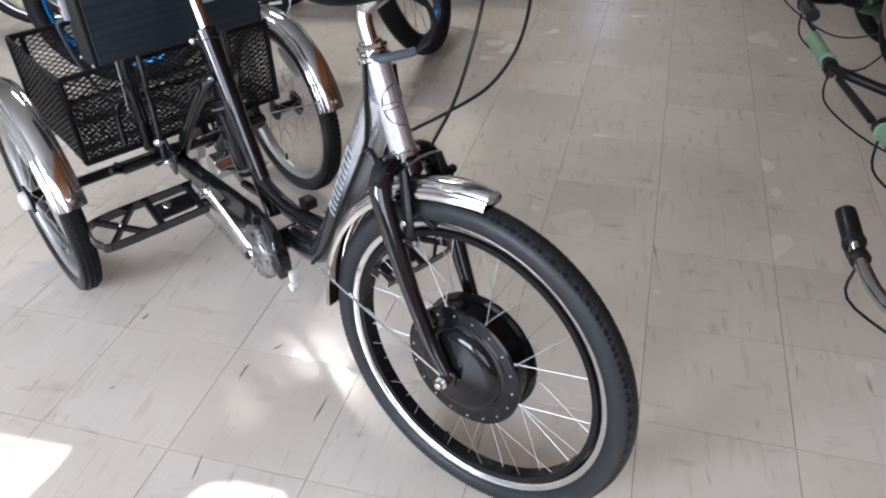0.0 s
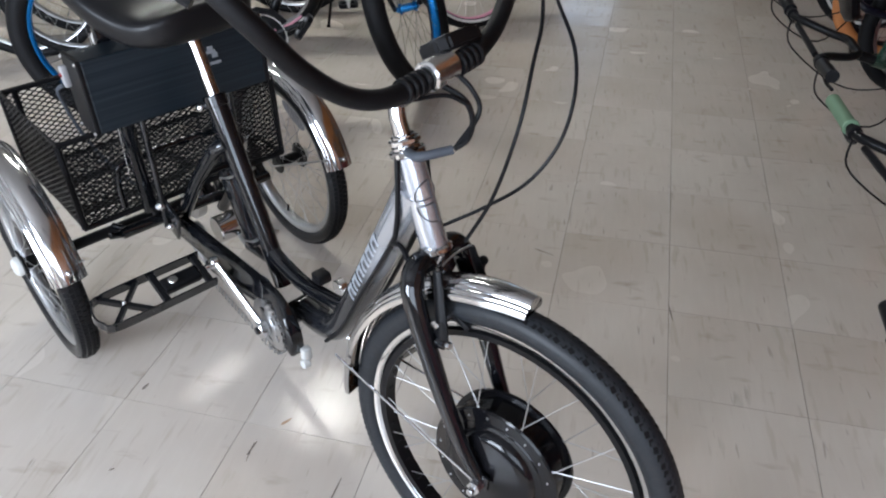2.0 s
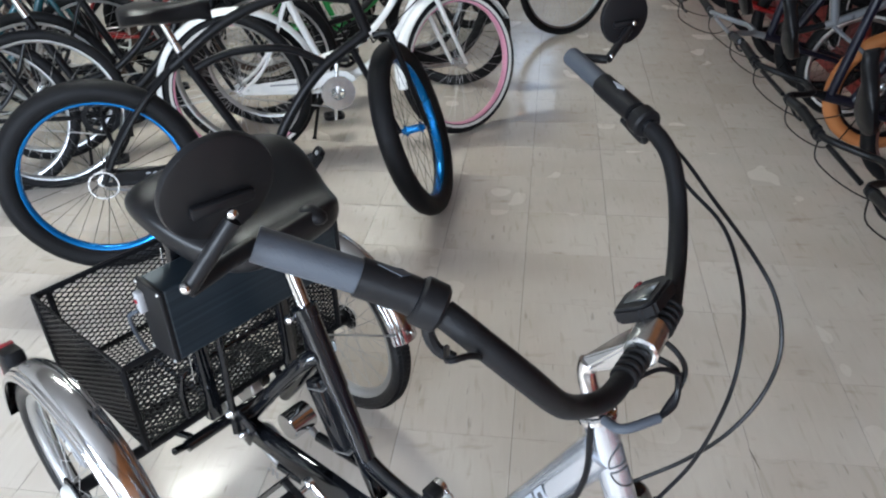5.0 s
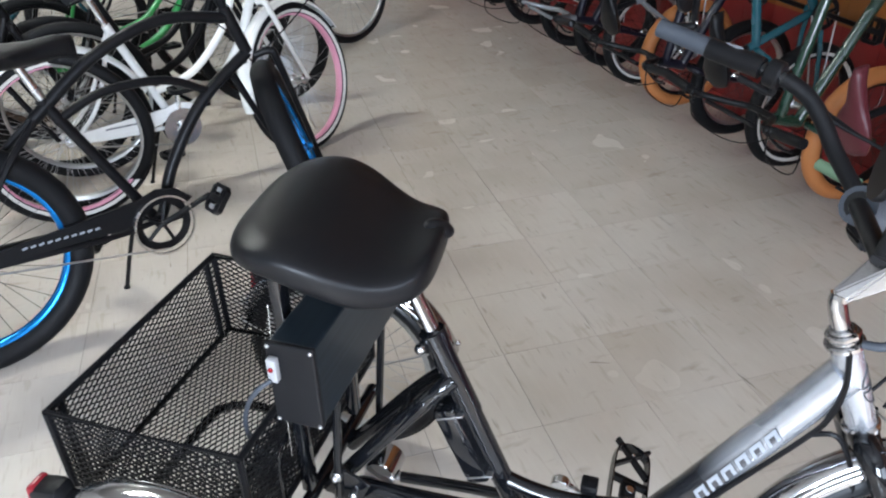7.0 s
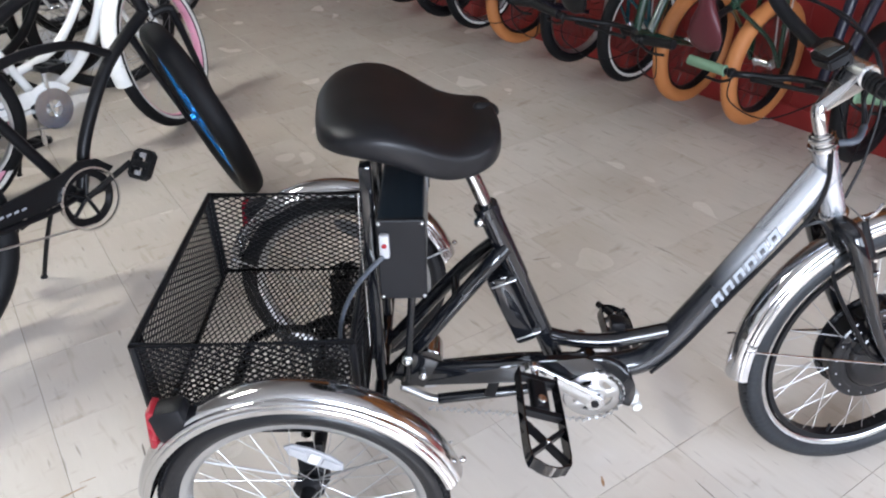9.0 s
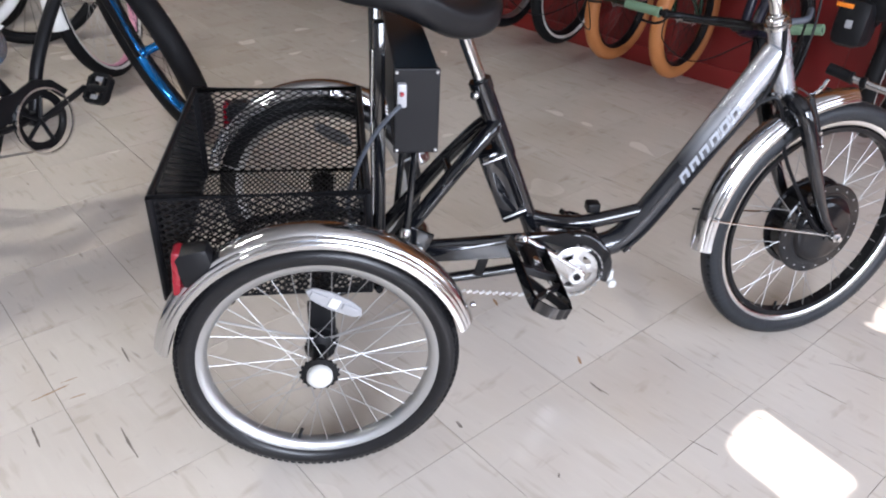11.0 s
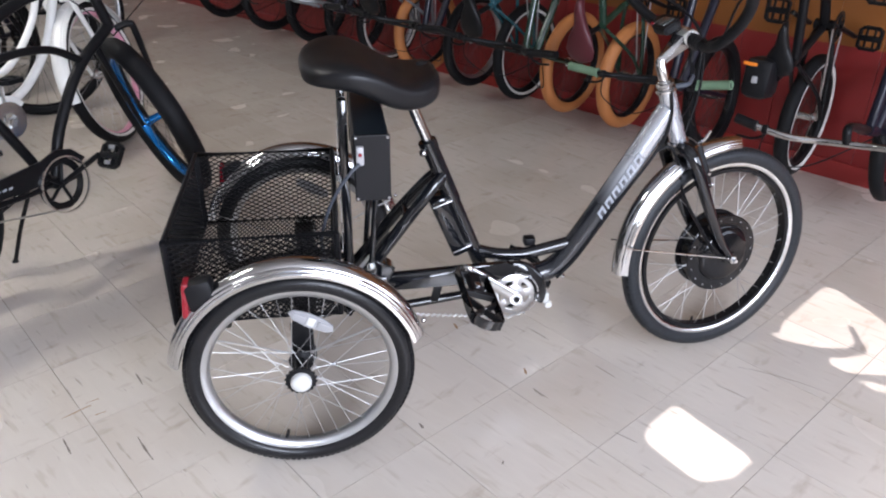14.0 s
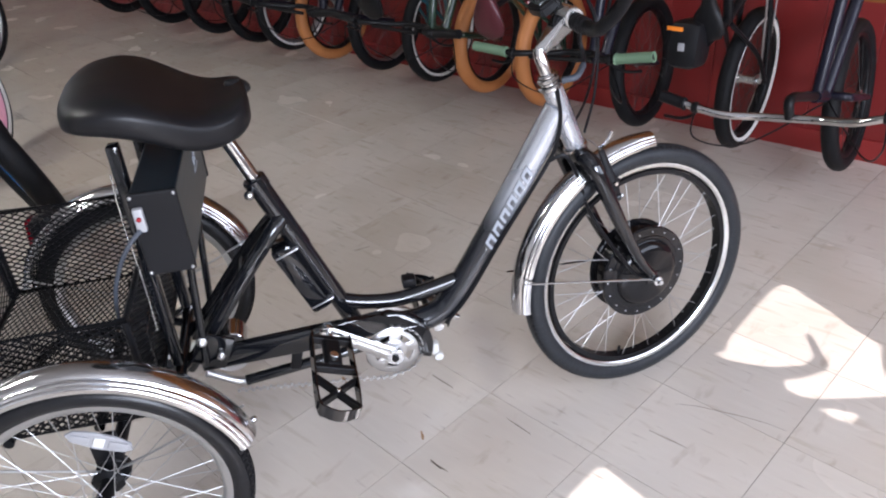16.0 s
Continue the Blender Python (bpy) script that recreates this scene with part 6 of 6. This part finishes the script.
hang = [
    # v, nose down, frame, tyre, rim, stripe, bar, grip, saddle, twist, label
    (-0.79, True, M_NAVY, M_TYRE_S, M_SATIN, None, M_CHROME, M_PLASTIC, None, 0, "black bicycle with chrome handlebar, hung nose down on the wall"),
    (-0.44, False, M_SATIN, M_TYRE_S, M_SATIN, M_WHITEWALL, None, None, None, 1, "black bicycle with a saddle bag, hung nose up on the wall"),
    (-0.03, True, M_NAVY, M_TYRE_S, M_SATIN, None, None, M_GREEN_GRIP, None, 0, "dark bicycle with sage green grips, hung nose down on the wall"),
    (0.40, False, M_GREEN, M_GUM, M_SATIN, None, None, None, M_BURGUNDY, 0, "dark green bicycle with orange tyres and burgundy saddle, hung nose up"),
    (0.73, True, M_GREEN, M_GUM, M_SATIN, None, None, M_PLASTIC, None, 0, "dark green bicycle with orange tyres, hung nose down"),
    (1.04, False, M_TEAL, M_TYRE_S, M_SATIN, M_WHITEWALL, None, None, None, 0, "teal bicycle with white-lined black tyres, hung nose up"),
    (1.40, True, M_NAVY, M_TYRE_S, M_RIM, None, None, M_PLASTIC, None, 0, "dark bicycle with black tyres, hung nose down"),
    (1.79, False, M_GREYPAINT, M_GUM, M_SATIN, None, None, None, None, 0, "grey bicycle with orange tyres, hung nose up"),
    (2.13, True, M_NAVY, M_TYRE_S, M_RIM, M_WHITEWALL, M_GREYPAINT, M_PLASTIC, None, 0, "dark blue bicycle with white-lined tyres, hung nose down"),
    (2.44, False, M_SATIN, M_TYRE_S, M_SATIN, None, None, None, None, 0, "black bicycle with black tyres, hung nose up"),
    (2.85, True, M_RED, M_TYRE_S, M_SATIN, None, M_CHROME, M_PLASTIC, None, 0, "red bicycle with chrome handlebar, hung nose down"),
    (3.38, False, M_SATIN, M_TYRE_S, M_SATIN, None, None, None, None, 0, "black bicycle hung nose up at the far end"),
    (4.0, True, M_NAVY, M_TYRE_S, M_SATIN, None, None, M_PLASTIC, None, 0, "dark bicycle hung nose down at the far end"),
]
hook_me = None
for v, down, fr, ty, rm, st, bar, gr, sa, tw, label in hang:
    make_bike(label, hung(v, down, twist=tw), "bmx", fr, ty, rm, 0.25, 0.031 if ty == M_GUM else 0.027, "hung bicycles", None, st, bar_mat=bar, grip_mat=gr, saddle_mat=sa,
              crank_angle=75 if down else 250, steer=5 if "sage" in label else 7.5 if "chrome handlebar, hung nose down on" in label else 0, bag="bag" in label, basic=not down)
    top = (0.078 + 0.25 + 0.95 + 0.25 - 0.05)
    if hook_me is None:
        bm = bmesh.new()
        tube(bm, [(0, 0, 0), (-0.22, 0, 0), (-0.268, 0, -0.01), (-0.287, 0, 0.03)], 0.006, 8)
        block(bm, (0.006, 0.05, 0.09), Matrix.Translation((-0.003, 0, 0)), 0.002)
        hook_me = finish(bm, "wall_hook")
        hook_me.materials.append(M_STEEL)
    link_mesh("wall_hook", hook_me, None, None, m=Matrix.Translation(room(WALL_U - 0.001, v * 1.008 + 0.004, (top - 0.008) * 1.03)) @ ROOM)
    tagged(scene.collection.objects[-1], "steel wall hook holding a hung bicycle", "hook", "wall hooks")

# ---------------------------------------------------------------- floor tiles
TILE, T_ANG = 0.3075, 33.4
T_ORG = Vector((0.520, -0.178, 0))
TT = Matrix.Translation(T_ORG) @ Matrix.Rotation(radians(T_ANG), 4, "Z")
inv = ROOM.inverted()
bm = bmesh.new()
g = 0.0007
bmesh.ops.create_cube(bm, size=1.0, matrix=Matrix.Translation((TILE / 2, TILE / 2, -0.0017)) @ Matrix.Diagonal((TILE - 2 * g, TILE - 2 * g, 0.0034, 1)))
tile_me = finish(bm, "tile", False)
tile_me.materials.append(M_TILE)
rest = bmesh.new()
near = []
for i in range(-22, 23):
    for j in range(-22, 34):
        c = TT @ Vector(((i + 0.5) * TILE, (j + 0.5) * TILE, 0))
        q = inv @ c
        if not (LEFT_U + 0.2 < q.x < WALL_U - 0.16 + 0.3 and SHOP_V < q.y < BACK_V - 0.1):
            continue
        if -1.8 < q.x < 2.6 and -1.6 < q.y < 4.4:
            near.append((i, j))
        else:
            a = TT @ Matrix.Translation((i * TILE, j * TILE, 0))
            vs = [rest.verts.new(a @ Vector((x, y, 0))) for x, y in ((g, g), (TILE - g, g), (TILE - g, TILE - g), (g, TILE - g))]
            rest.faces.new(vs)
near.sort(key=lambda p: (inv @ (TT @ Vector(((p[0] + 0.5) * TILE, (p[1] + 0.5) * TILE, 0)))).y)
for i, j in near[:300]:
    link_mesh("tile", tile_me, None, floor, m=TT @ Matrix.Translation((i * TILE, j * TILE, 0)))
for i, j in near[300:]:
    a = TT @ Matrix.Translation((i * TILE, j * TILE, 0))
    rest.faces.new([rest.verts.new(a @ Vector((x, y, 0))) for x, y in ((g, g), (TILE - g, g), (TILE - g, TILE - g), (g, TILE - g))])
tagged(part("far_tiles", rest, M_TILE, floor, smooth=False), kind="stuff")


# floor marks: scratches, rubber scuffs and rust, lying on the tiles
M_RUST = surface("rust_stain", (0.27, 0.15, 0.07), 0.6, vary=0.3, scale=60)
M_SCUFF = surface("rubber_scuff", (0.15, 0.12, 0.10), 0.55, vary=0.35, scale=60)
marks = [
    (M_SCUFF, [(1.200, -0.171), (1.249, -0.196), (1.305, -0.236), (1.357, -0.277), (1.397, -0.321)], 0.0014),
    (M_RUST, [(-0.668, -0.141), (-0.640, -0.121), (-0.603, -0.093)], 0.0030), (M_RUST, [(-0.622, -0.086), (-0.592, -0.069)], 0.0022),
    (M_RUST, [(-0.588, -0.140), (-0.558, -0.125)], 0.0022), (M_SCUFF, [(-0.517, 0.032), (-0.487, -0.024)], 0.0030),
    (M_SCUFF, [(-0.643, -0.220), (-0.608, -0.280)], 0.0030), (M_SCUFF, [(-0.458, -0.239), (-0.434, -0.282), (-0.405, -0.327)], 0.0032),
    (M_SCUFF, [(-0.378, -0.115), (-0.330, -0.193), (-0.288, -0.258)], 0.0016), (M_SCUFF, [(0.586, -0.187), (0.604, -0.223)], 0.0024),
    (M_SCUFF, [(0.254, -0.285), (0.263, -0.305)], 0.0050), (M_SCUFF, [(0.648, 0.100), (0.690, 0.035)], 0.0022),
    (M_SCUFF, [(0.792, -0.108), (0.830, -0.173)], 0.0018), (M_SCUFF, [(1.099, -0.235), (1.159, -0.312)], 0.0016),
    (M_RUST, [(0.418, 0.159), (0.424, 0.128)], 0.0060), (M_RUST, [(0.582, -0.093), (0.582, -0.122)], 0.0050),
    (M_SCUFF, [(0.438, -0.459), (0.443, -0.448)], 0.0030), (M_SCUFF, [(0.617, -0.233), (0.585, -0.193)], 0.0016),
    (M_SCUFF, [(0.792, -0.431), (0.748, -0.384)], 0.0016), (M_SCUFF, [(0.520, 0.797), (0.579, 0.810)], 0.0024), (M_SCUFF, [(0.936, 0.865), (0.981, 0.817)], 0.0024),
]
rng = random.Random(5)
for mat, line, half in marks:
    path = spline([(x, y, 0.0006) for x, y in line], 5)
    if len(path) == 2:
        path = [path[0].lerp(path[1], k / 4) for k in range(5)]
    bm = bmesh.new()
    n = len(path)
    rows = []
    for i, p in enumerate(path):
        d = (path[min(n - 1, i + 1)] - path[max(0, i - 1)]).normalized()
        side = Vector((-d.y, d.x, 0))
        w = half * (0.35 + 0.65 * math.sin(math.pi * (i + 0.3) / (n - 0.4))) * rng.uniform(0.6, 1.1)
        rows.append([bm.verts.new(p + side * w), bm.verts.new(p - side * w * rng.uniform(0.5, 1.0))])
    for r, q in zip(rows, rows[1:]):
        bm.faces.new((r[0], r[1], q[1], q[0]))
    for f in bm.faces:
        if f.normal.z < 0:
            f.normal_flip()
    part("scuff", bm, mat, floor, "rusty brown scratch" if mat == M_RUST else "dark rubber scuff", smooth=False)
